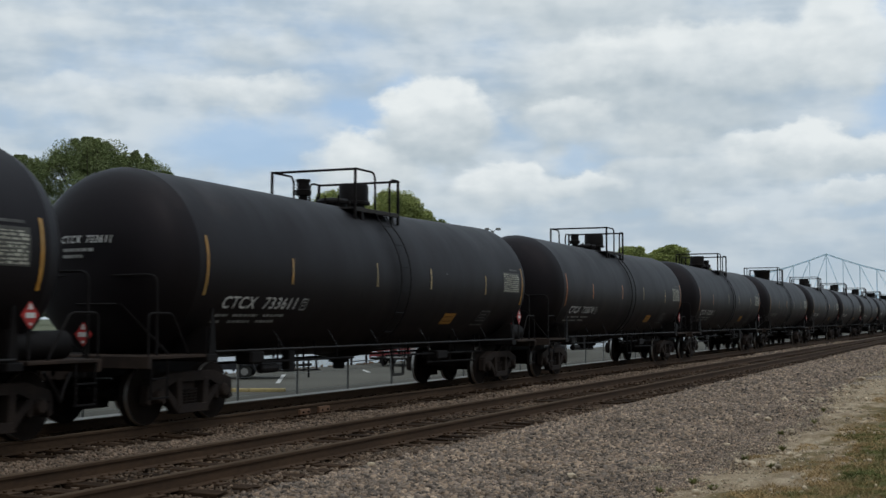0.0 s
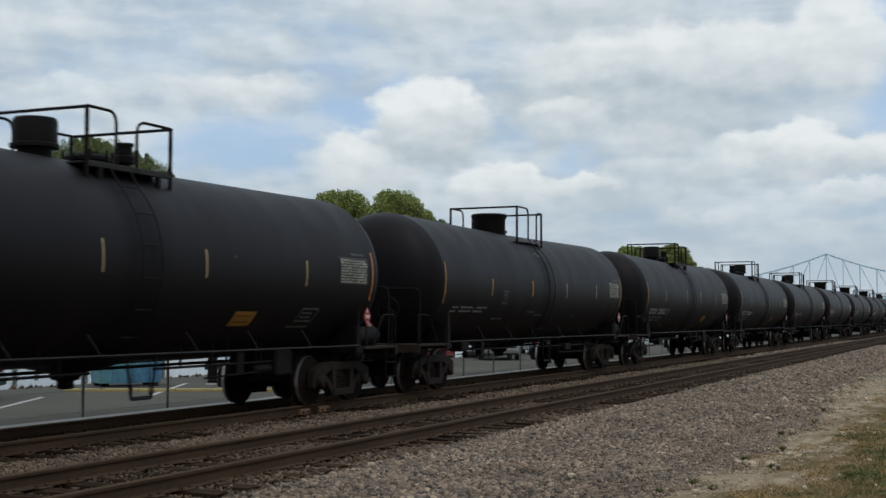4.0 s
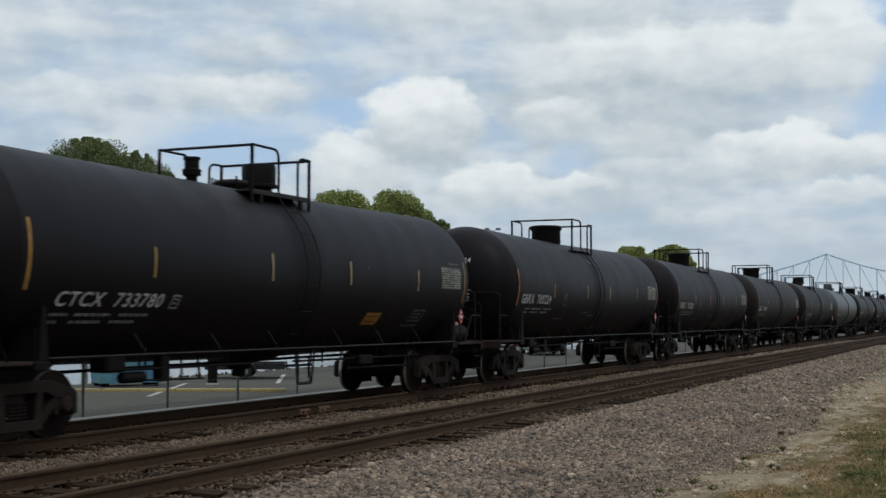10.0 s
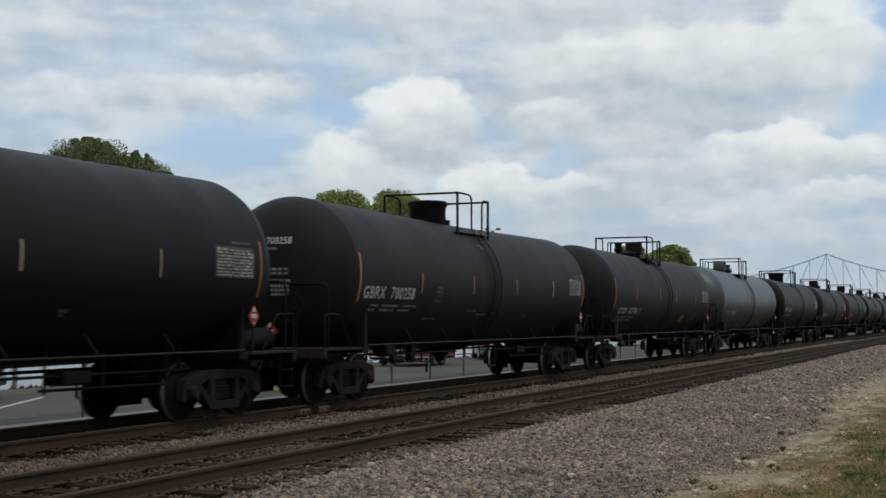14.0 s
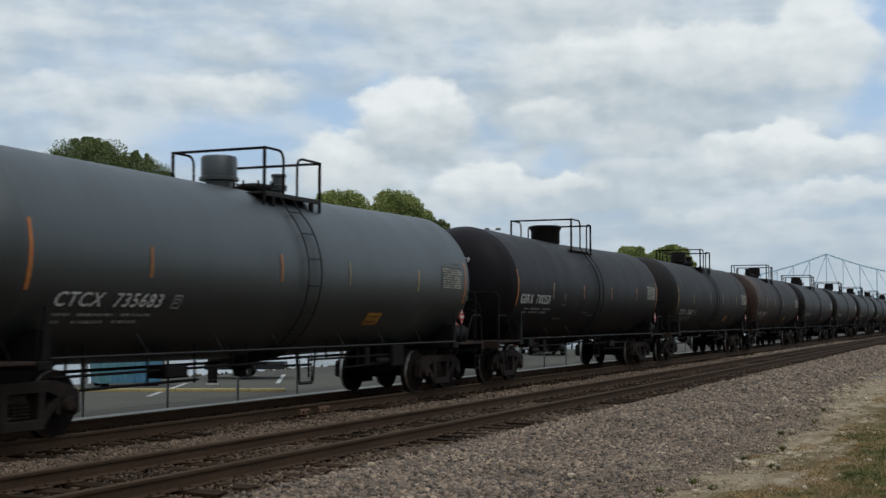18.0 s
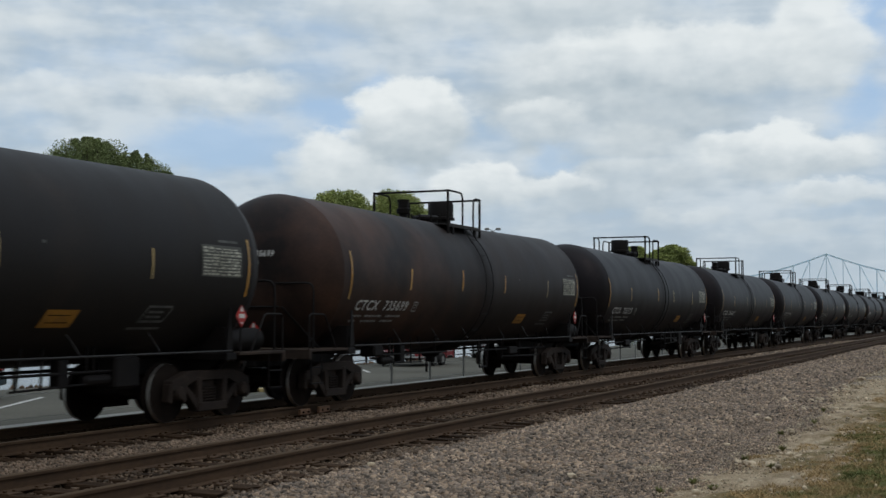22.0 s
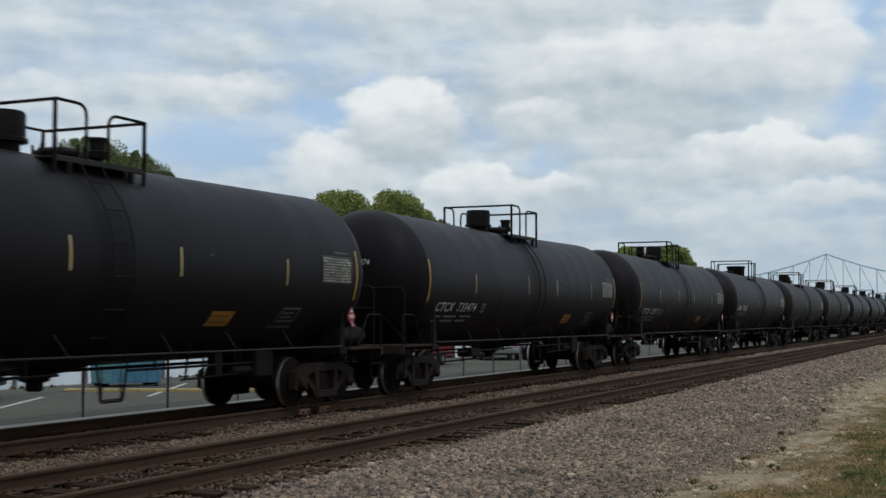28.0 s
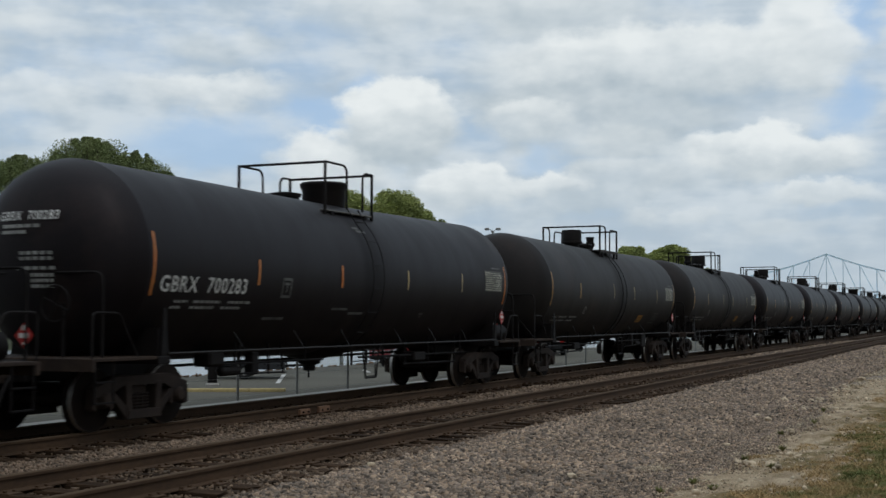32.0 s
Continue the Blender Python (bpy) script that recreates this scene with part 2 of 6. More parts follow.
TRUCK_STEEL = material("dusty_cast_steel", (0.028, 0.0215, 0.0195), (0.056, 0.040, 0.031), 0.75, 0.0, 2.5, 30.0, 0.3, spec=0.12)
WHEEL_STEEL = material("dark_wheel_steel", (0.0125, 0.0095, 0.0085), (0.026, 0.018, 0.014), 0.75, 0.0, 3.0, 25.0, 0.15, spec=0.08)
TREAD = material("polished_wheel_tread", (0.56, 0.55, 0.53), (0.42, 0.41, 0.39), 0.42, 0.85, 3.0, 25.0, 0.05)
WHITE_MARK = material("dusty_white_lettering", (0.68, 0.68, 0.66), (0.48, 0.47, 0.45), 0.7, 0.0, 3.0, 18.0, 0.0, 0.8)
DIM_MARK = material("faded_white_lettering", (0.13, 0.13, 0.125), (0.05, 0.05, 0.047), 0.7, 0.0, 3.0, 18.0, 0.0, 0.8)
HEAD_MARK = material("worn_white_stencil", (0.36, 0.36, 0.345), (0.16, 0.16, 0.15), 0.7, 0.0, 3.0, 18.0, 0.0, 0.8)
SILL = material("rusty_end_sill_steel", (0.032, 0.023, 0.019), (0.066, 0.043, 0.031), 0.75, 0.0, 1.8, 20.0, 0.2, 0.9, spec=0.2)
LADDER = material("black_ladder_paint", (0.008, 0.007, 0.0075), (0.013, 0.011, 0.011), 0.6, 0.0, 1.5, 22.0, 0.1, spec=0.2)
DECK = material("worn_deck_steel", (0.03, 0.026, 0.024), (0.016, 0.014, 0.013), 0.7, 0.0, 3.0, 25.0, 0.2)
PALE_DECK = material("bare_deck_steel", (0.20, 0.19, 0.175), (0.09, 0.085, 0.08), 0.6, 0.0, 3.0, 25.0, 0.2)
STRIP = material("amber_reflective_strip", (0.55, 0.26, 0.035), (0.42, 0.30, 0.12), 0.45, 0.0, 2.2, 12.0, 0.0, 0.7, 0.25)
ORANGE_STRIP = material("orange_reflective_strip", (0.58, 0.17, 0.03), (0.46, 0.22, 0.06), 0.45, 0.0, 2.2, 12.0, 0.0, 0.7, 0.25)
PALE_STRIP = material("faded_reflective_strip", (0.55, 0.38, 0.14), (0.46, 0.39, 0.24), 0.45, 0.0, 2.2, 12.0, 0.0, 0.8, 0.3)
PRINT = material("pale_panel_print", (0.52, 0.51, 0.43), (0.32, 0.31, 0.25), 0.7, 0.0, 2.0, 14.0, 0.0, 0.8)
ORANGE = material("orange_decal", (0.42, 0.19, 0.02), (0.26, 0.13, 0.03), 0.6, 0.0, 3.0, 16.0, 0.0)
PANEL = material("pale_data_panel", (0.085, 0.085, 0.075), (0.05, 0.05, 0.043), 0.6, 0.0, 4.0, 16.0, 0.0)
RED = material("red_placard", (0.50, 0.025, 0.02), (0.38, 0.03, 0.03), 0.5, 0.0, 6.0, 30.0, 0.0)
PALE = material("white_placard_print", (0.75, 0.74, 0.72), (0.6, 0.58, 0.55), 0.6, 0.0, 6.0, 30.0, 0.0)
RESERVOIR = material("grey_reservoir_paint", (0.0105, 0.0092, 0.0092), (0.018, 0.0155, 0.0145), 0.6, 0.0, 3.0, 20.0, 0.1)
RAIL_SIDE = material("brown_rail_steel", (0.068, 0.040, 0.023), (0.102, 0.060, 0.034), 0.85, 0.0, 2.0, 40.0, 0.2, 0.7, 0, (0.3, 1, 1), spec=0.25)
RAIL_TOP = material("worn_rail_head", (0.115, 0.078, 0.050), (0.072, 0.049, 0.032), 0.85, 0.0, 2.0, 30.0, 0.05, 0.7, 0, (0.15, 1, 1), spec=0.1)
TIE = material("weathered_tie_timber", (0.068, 0.042, 0.026), (0.027, 0.0175, 0.0115), 0.95, 0.0, 1.6, 14.0, 0.6, 0.8, 0.35, (6, 0.7, 4), spec=0.08)
STONE = material("ballast_stone", (0.335, 0.258, 0.198), (0.20, 0.153, 0.117), 0.95, 0.0, 0.8, 40.0, 0.3, 0.7, 0.82, (1, 1, 1), True,
                 hues=[(0.0, (0.27, 0.275, 0.285)), (0.3, (0.76, 0.78, 0.81)), (0.6, (1.05, 1.03, 1.0)), (0.85, (1.42, 1.33, 1.2)), (1.0, (2.0, 1.93, 1.8))])
DARK_STONE = material("soiled_ballast_stone", (0.17, 0.115, 0.075), (0.075, 0.050, 0.033), 0.95, 0.0, 3.0, 40.0, 0.3, 0.7, 0.5, (1, 1, 1), True)
PALE_STONE = material("pale_sandy_stone", (0.56, 0.46, 0.33), (0.38, 0.30, 0.21), 0.95, 0.0, 3.0, 30.0, 0.5, 0.7, 0.3, (1, 1, 1), True)
JOINT_RUST = material("pale_rust_steel", (0.20, 0.105, 0.06), (0.26, 0.15, 0.09), 0.85, 0.0, 3.0, 25.0, 0.3)
MID_STONE = material("dusty_ballast_stone", (0.25, 0.18, 0.128), (0.15, 0.105, 0.075), 0.95, 0.0, 3.0, 40.0, 0.3, 0.7, 0.6, (1, 1, 1), True)
BED = material("ballast_bed", (0.21, 0.162, 0.122), (0.14, 0.108, 0.082), 0.95, 0.0, 0.7, 22.0, 1.0, 0.5)
DARK_BED = material("soiled_ballast_bed", (0.075, 0.05, 0.035), (0.042, 0.029, 0.021), 0.95, 0.0, 0.8, 20.0, 1.0, 0.7)
STRAW = material("dry_straw_blades", (0.50, 0.35, 0.175), (0.32, 0.22, 0.10), 0.9, 0.0, 0.6, 5.0, 0.0, 0.9, 0.35, (1, 1, 1), True)
BLADE = material("grass_blades", (0.13, 0.15, 0.04), (0.24, 0.20, 0.075), 0.85, 0.0, 0.5, 5.0, 0.0, 0.9, 0.3, (1, 1, 1), True)
ASPHALT = material("grey_parking_asphalt", (0.140, 0.132, 0.108), (0.10, 0.094, 0.078), 0.95, 0.0, 0.25, 18.0, 0.3, spec=0.12)
CONCRETE = material("pale_concrete", (0.42, 0.40, 0.37), (0.32, 0.30, 0.27), 0.9, 0.0, 0.8, 16.0, 0.3)
ROAD_WHITE = material("white_road_paint", (0.62, 0.61, 0.58), (0.45, 0.44, 0.42), 0.8, 0.0, 3.0, 20.0, 0.1)
ROAD_YELLOW = material("yellow_kerb_paint", (0.58, 0.45, 0.19), (0.48, 0.38, 0.20), 0.8, 0.0, 2.0, 20.0, 0.1)
GALVANISED = material("galvanised_fence_steel", (0.30, 0.30, 0.29), (0.22, 0.22, 0.21), 0.7, 0.0, 4.0, 30.0, 0.1)


def verge_material():
    """Trodden verge: pale sand along the gravel, brown dry turf and dull green further off, in ragged patches."""
    m = bpy.data.materials.new("trodden_verge")
    m.use_nodes = True
    nt = m.node_tree
    b = nt.nodes["Principled BSDF"]
    b.inputs["Roughness"].default_value, b.inputs["Specular IOR Level"].default_value = 0.95, 0.15
    co = nt.nodes.new("ShaderNodeTexCoord").outputs["Object"]
    sep = nt.nodes.new("ShaderNodeSeparateXYZ")
    nt.links.new(co, sep.inputs[0])
    long = vec_node(nt, "MULTIPLY", co, (0.5, 1.0, 1.0))
    patch, lump, grit = noise_node(nt, long, 1.3, 6.0, 0.62), noise_node(nt, long, 4.5, 5.0, 0.6), noise_node(nt, co, 45.0, 4.0, 0.6)
    depth = math_node(nt, "ADD", math_node(nt, "MINIMUM", math_node(nt, "MULTIPLY", math_node(nt, "SUBTRACT", 2.45, sep.outputs[1]), 0.55), 0.62), math_node(nt, "MULTIPLY", math_node(nt, "SUBTRACT", patch, 0.5), 2.6))
    sand = mix_rgb(nt, step_node(nt, lump, 0.35, 0.65), (0.50, 0.39, 0.265), (0.31, 0.23, 0.145))
    turf_col = mix_rgb(nt, step_node(nt, lump, 0.38, 0.62), (0.27, 0.19, 0.10), (0.16, 0.125, 0.055))
    col = mix_rgb(nt, step_node(nt, depth, -0.05, 0.25), sand, turf_col)
    col = mix_rgb(nt, step_node(nt, depth, 0.40, 0.75), col, (0.105, 0.11, 0.037))
    col = mix_rgb(nt, 0.9, col, ramp_node(nt, grit, [(0.3, (0.6, 0.6, 0.6)), (0.7, (1.35, 1.35, 1.35))]), "MULTIPLY")
    nt.links.new(col, b.inputs["Base Color"])
    bump = nt.nodes.new("ShaderNodeBump")
    bump.inputs["Strength"].default_value, bump.inputs["Distance"].default_value = 0.9, 0.05
    nt.links.new(math_node(nt, "ADD", lump, math_node(nt, "MULTIPLY", grit, 0.4)), bump.inputs["Height"])
    nt.links.new(bump.outputs[0], b.inputs["Normal"])
    return m


VERGE = verge_material()
FAR_GROUND = material("far_meadow", (0.10, 0.12, 0.06), (0.15, 0.14, 0.08), 0.95, 0.0, 0.02, 1.0, 0.3)


# ---------------------------------------------------------------- building blocks
def box(bm, x0, x1, y0, y1, z0, z1, bevel=0.0):
    vs = [bm.verts.new((x, y, z)) for x in (x0, x1) for y in (y0, y1) for z in (z0, z1)]
    fs = [bm.faces.new([vs[i] for i in q]) for q in ((0, 1, 3, 2), (4, 6, 7, 5), (0, 4, 5, 1), (2, 3, 7, 6), (0, 2, 6, 4), (1, 5, 7, 3))]
    if bevel:
        es = list({e for f in fs for e in f.edges})
        bmesh.ops.bevel(bm, geom=es, offset=bevel, segments=1, affect="EDGES")
    return bm


def tube(bm, points, r, n=8, caps=True):
    """A round bar along a line of points."""
    pts = [Vector(p) for p in points]
    rings = []
    up = None
    for i, p in enumerate(pts):
        a = pts[max(i - 1, 0)]
        b = pts[min(i + 1, len(pts) - 1)]
        d = (b - a).normalized()
        if up is None:
            up = Vector((0, 0, 1)) if abs(d.z) < 0.9 else Vector((1, 0, 0))
        side = d.cross(up).normalized()
        up = side.cross(d).normalized()
        rings.append([bm.verts.new(p + (side * math.cos(k * 2 * math.pi / n) + up * math.sin(k * 2 * math.pi / n)) * r) for k in range(n)])
    for a, b in zip(rings, rings[1:]):
        for k in range(n):
            bm.faces.new((a[k], a[(k + 1) % n], b[(k + 1) % n], b[k]))
    if caps:
        bm.faces.new(rings[0][::-1])
        bm.faces.new(rings[-1])
    return bm


def bend(points, r=0.12, n=4):
    """The same line with its corners rounded."""
    pts = [Vector(p) for p in points]
    out = [pts[0]]
    for a, b, c in zip(pts, pts[1:], pts[2:]):
        u, v = (a - b), (c - b)
        k = min(r, u.length * 0.45, v.length * 0.45)
        p, q = b + u.normalized() * k, b + v.normalized() * k
        for i in range(n + 1):
            t = i / n
            out.append(p * (1 - t) ** 2 + b * 2 * t * (1 - t) + q * t * t)
    return out + [pts[-1]]


def lathe(bm, profile, axis="z", at=(0, 0, 0), n=24):
    """A turned body: profile of (radius, height) along an axis."""
    rings = []
    for r, h in profile:
        ring = []
        for k in range(n):
            c, s = math.cos(2 * math.pi * k / n) * r, math.sin(2 * math.pi * k / n) * r
            p = {"z": (c, s, h), "y": (s, h, c), "x": (h, c, s)}[axis]
            ring.append(bm.verts.new(Vector(p) + Vector(at)))
        rings.append(ring)
    for a, b in zip(rings, rings[1:]):
        for k in range(n):
            bm.faces.new((a[k], a[(k + 1) % n], b[(k + 1) % n], b[k]))
    bm.faces.new(rings[0][::-1])
    bm.faces.new(rings[-1])
    return bm


def prism(bm, outline, y0, y1):
    """An outline in x and z, drawn out along y."""
    a = [bm.verts.new((x, y0, z)) for x, z in outline]
    b = [bm.verts.new((x, y1, z)) for x, z in outline]
    bm.faces.new(a)
    bm.faces.new(b[::-1])
    for i in range(len(a)):
        j = (i + 1) % len(a)
        bm.faces.new((a[j], a[i], b[i], b[j]))
    return bm


def to_mesh(name, bm, mat, smooth=False):
    bmesh.ops.recalc_face_normals(bm, faces=bm.faces)
    me = bpy.data.meshes.new(name)
    bm.to_mesh(me)
    bm.free()
    for m in (mat if isinstance(mat, (list, tuple)) else [mat]):
        me.materials.append(m)
    if smooth:
        me.shade_smooth()
        me.set_sharp_from_angle(angle=radians(38))
    return me


def part(name, bm, mat, parent, label="", smooth=False, at=None):
    """One mesh object under a thing or under a part."""
    me = bm if isinstance(bm, bpy.types.Mesh) else to_mesh(name, bm, mat, smooth)
    ob = new(name, me)
    ob.parent = parent
    if at is not None:
        ob.matrix_basis = at
    return tagged(ob, label)


def thing(name, m, label, category, group="", kind=""):
    ob = new(name)
    ob.empty_display_size = 0.2
    ob.matrix_basis = m
    return tagged(ob, label, category, group, kind)


def BM():
    return bmesh.new()


def sheet_from(name, verts, faces, mat, smooth=False):
    me = bpy.data.meshes.new(name)
    me.from_pydata(verts, [], faces)
    me.materials.append(mat)
    me.update()
    if smooth:
        me.shade_smooth()
    return me

# ---------------------------------------------------------------- sky backdrop, ground, tracks
def sky_backdrop():
    m = bpy.data.materials.new("cloudy_sky")
    m.use_nodes = True
    nt = m.node_tree
    nt.nodes.clear()
    co = nt.nodes.new("ShaderNodeTexCoord").outputs["Object"]
    way = vec_node(nt, "NORMALIZE", co)
    col = cloud_scene(nt, way)
    em = nt.nodes.new("ShaderNodeEmission")
    nt.links.new(col, em.inputs[0])
    out = nt.nodes.new("ShaderNodeOutputMaterial")
    nt.links.new(em.outputs[0], out.inputs[0])
    verts, faces = [], []
    na, ne = 40, 16
    for i in range(na + 1):
        a = radians(-40 + 130 * i / na)
        for j in range(ne + 1):
            e = radians(-2.5 + 52.5 * j / ne)
            verts.append((3200 * math.cos(a) * math.cos(e), 3200 * math.sin(a) * math.cos(e), 3200 * math.sin(e)))
    for i in range(na):
        for j in range(ne):
            k = i * (ne + 1) + j
            faces.append((k, k + 1, k + ne + 2, k + ne + 1))
    ob = new("backdrop", sheet_from("backdrop", verts, faces, m, True))
    ob.matrix_basis = pose(0, 0, 1.6)
    return tagged(ob, "broken white and grey clouds over a pale blue sky", "sky", kind="structure")


backdrop = sky_backdrop()


def smooth_noise(x, y, s=1.0):
    return noise.noise(Vector((x * s, y * s, 3.7)))


def dirt_edge(x):
    """Where the sandy dirt of the verge gives way to gravel."""
    return 3.05 + 0.16 * math.exp(-((x - 13) / 3) ** 2) + 0.75 * math.exp(-((x - 34) / 5.5) ** 2) + 0.20 * smooth_noise(x, 1.0, 0.8) + 0.10 * smooth_noise(x, 4.0, 2.6)


def verge_z(x, y):
    """Height of the trodden, lumpy verge."""
    level = -0.115 - 0.02 * y if y < 1.92 else -0.1534 - 0.042 * (y - 1.92)
    return level + 0.035 * smooth_noise(x, y, 0.9) + 0.026 * smooth_noise(x * 0.8, y, 2.6) + 0.016 * smooth_noise(x, y, 6.0)


def ground_sheet():
    xs = [-2600, -900, -420, -150, -60, -20, 0, 4, 7, 9, 10.5] + [11.5 + 0.14 * i for i in range(150)] + [32.5 + 0.5 * i for i in range(95)] + [80 + 4 * i for i in range(21)] + [200, 260, 400, 700, 1200, 2600]
    verge = [0.0, 0.3, 0.6] + [0.75 + 0.13 * i for i in range(9)]
    sand = [0.0, 0.12, 0.24, 0.36, 0.48, 0.6, 0.72, 0.84]
    rows = [(-2600, -0.15, 0), (-60, -0.1, 0), (-6, -0.1, 0)] + [(y, -0.115 - 0.02 * y, 0) for y in verge]
    first = len(rows)
    rows += [(1.92 + 1.11 * k, -0.155 - 0.045 * k, 1) for k in sand] + [(3.03, -0.208, 2)]
    last = len(rows) - 1
    rows += [(3.9, -0.245, 2), (4.6, -0.25, 2), (5.4, -0.25, 2), (6.2, -0.235, 2), (6.9, -0.225, 2), (7.2, -0.24, 3), (7.4, -0.275, 3), (10.1, -0.275, 3), (10.25, -0.235, 2), (10.7, -0.235, 2),
             (11.3, -0.25, 3), (11.5, -0.275, 3), (14.2, -0.25, 4), (14.72, -0.16, 5), (22.8, -0.14, 4), (23.0, -1.4, 4), (54.0, -1.4, 6), (57.0, -0.4, 6), (59.0, -0.12, 6), (2600, -0.10, 6)]
    verts, faces, mats = [], [], []
    for x in xs:
        for j, (y, z, _) in enumerate(rows):
            if 4 <= x < 165:
                if first < j <= last:
                    y += (dirt_edge(x) - 3.03) * (y - 1.92) / 1.11
                if 3 <= j <= last:
                    z = verge_z(x, y) if j < last else z
                elif last < j <= last + 4 and x < 80:
                    z += 0.010 * smooth_noise(x, y, 0.9)
            verts.append((x, y, z))
    n = len(rows)
    for i in range(len(xs) - 1):
        for j in range(n - 1):
            faces.append((i * n + j, (i + 1) * n + j, (i + 1) * n + j + 1, i * n + j + 1))
            mats.append(rows[j][2])
    me = bpy.data.meshes.new("ground")
    me.from_pydata(verts, [], faces)
    for m in (VERGE, VERGE, BED, DARK_BED, BED, ASPHALT, FAR_GROUND):
        me.materials.append(m)
    me.polygons.foreach_set("material_index", mats)
    me.update()
    me.shade_smooth()
    return tagged(new("ground", me), "turf, crushed-stone ballast and grey asphalt ground", "ground", kind="structure")


ground_sheet()


def river():
    m = bpy.data.materials.new("river_water")
    m.use_nodes = True
    nt = m.node_tree
    b = nt.nodes["Principled BSDF"]
    b.inputs["Base Color"].default_value = (0.06, 0.075, 0.08, 1)
    b.inputs["Roughness"].default_value = 0.12
    b.inputs["IOR"].default_value = 1.33
    co = nt.nodes.new("ShaderNodeTexCoord").outputs["Object"]
    bump = nt.nodes.new("ShaderNodeBump")
    bump.inputs["Strength"].default_value, bump.inputs["Distance"].default_value = 0.25, 0.02
    nt.links.new(noise_node(nt, co, 1.1, 4.0), bump.inputs["Height"])
    nt.links.new(bump.outputs[0], b.inputs["Normal"])
    verts = [(-2500, 22.83, -0.32), (2500, 22.83, -0.32), (2500, 57.8, -0.32), (-2500, 57.8, -0.32)]
    tagged(new("water", sheet_from("water", verts, [(0, 1, 2, 3)], m)), "pale calm river water that mirrors the sky", "water", kind="structure")


river()

RAIL_PROFILE = [(-0.076, -0.178), (0.076, -0.178), (0.074, -0.166), (0.014, -0.150), (0.010, -0.050), (0.036, -0.040),
                (0.037, -0.010), (0.028, 0.0), (-0.028, 0.0), (-0.037, -0.010), (-0.036, -0.040), (-0.010, -0.050), (-0.014, -0.150), (-0.074, -0.166)]


def rail_mesh():
    bm = BM()
    xs = (-460.0, 900.0)
    rings = [[bm.verts.new((x, y, z)) for y, z in RAIL_PROFILE] for x in xs]
    k = len(RAIL_PROFILE)
    for i in range(k):
        f = bm.faces.new((rings[0][i], rings[0][(i + 1) % k], rings[1][(i + 1) % k], rings[1][i]))
        f.material_index = 1 if i in (6, 7, 8) else 0
    bm.faces.new(rings[0])
    bm.faces.new(rings[1][::-1])
    return to_mesh("rail", bm, [RAIL_SIDE, RAIL_TOP])


def tie_mesh(seed):
    rng = random.Random(seed)
    bm = BM()
    box(bm, -0.115, 0.115, -1.33, 1.33, -0.36, -0.182, 0.012)
    for v in bm.verts:
        v.co += Vector((rng.uniform(-0.012, 0.012), rng.uniform(-0.035, 0.035), rng.uniform(-0.012, 0.006)))
    return to_mesh("tie", bm, TIE)


def plate_mesh():
    bm = BM()
    box(bm, -0.1, 0.1, -0.18, 0.18, -0.186, -0.168, 0.004)
    for x in (-0.07, 0.07):
        for y in (-0.1, 0.1):
            box(bm, x - 0.012, x + 0.012, y - 0.02, y + 0.02, -0.17, -0.145)
    return to_mesh("tie_plate", bm, RAIL_SIDE)


RAIL, PLATE = rail_mesh(), plate_mesh()
TIES = [tie_mesh(s) for s in range(6)]


def track(name, y, label, singles):
    t = thing(name, pose(0, y, 0), label, "railway track", kind="structure")
    for side in (-0.7525, 0.7525):
        part("rail", RAIL, None, t, "brown steel rail with a worn bright head", at=pose(0, side, 0))
    return t


def track_ties(t, singles, seed):
    """Single ties with their plates where they lie nearest, the rest as one mesh."""
    rng = random.Random(seed)
    x = 5.0
    for i in range(singles):
        tie = part("tie", TIES[rng.randrange(6)], None, t, at=pose(x, rng.uniform(-0.05, 0.05), rng.uniform(-0.012, 0.004), 0, rng.uniform(-0.6, 0.6), rng.uniform(-1.6, 1.6)))
        if i < 90:
            for side in (-0.7525, 0.7525):
                part("tie_plate", PLATE, None, tie, at=pose(0, side, 0.003))
        x += rng.uniform(0.50, 0.56)
    verts, faces = [], []
    for a, b, step in ((x, 330.0, 0.53), (-300.0, 4.7, 0.53)):
        while a < b:
            k = len(verts)
            for dx in (-0.115, 0.115):
                for dy in (-1.33, 1.33):
                    for z in (-0.36, -0.182):
                        verts.append((a + dx, dy, z))
            faces += [(k, k + 1, k + 3, k + 2), (k + 4, k + 6, k + 7, k + 5), (k, k + 4, k + 5, k + 1), (k + 2, k + 3, k + 7, k + 6), (k + 1, k + 5, k + 7, k + 3)]
            a += step
    ob = new("tie_row", sheet_from("tie_row", verts, faces, TIE))
    ob.parent = t
    tagged(ob, kind="stuff")


near_track = track("track_near", NEAR_TRACK, "empty railway track of brown rails on weathered wooden ties", 150)
train_track = track("track_far", TRAIN_TRACK, "railway track of brown rails on wooden ties in soiled ballast", 110)

# ---------------------------------------------------------------- tank cars
R = 1.55
LONG = 7.35


def axis_z(x):
    """Height of the tank's axis: the two halves fall slightly towards the middle."""
    return 2.455 + 0.065 * min(abs(x) / LONG, 1.0)


def on_shell(x, z, lift=0.008):
    """A point of the camera-side shell at the height z."""
    c = axis_z(x)
    a = math.asin(max(-1, min(1, (z - c) / R)))
    return (x, -(R + lift) * math.cos(a), c + (R + lift) * math.sin(a))


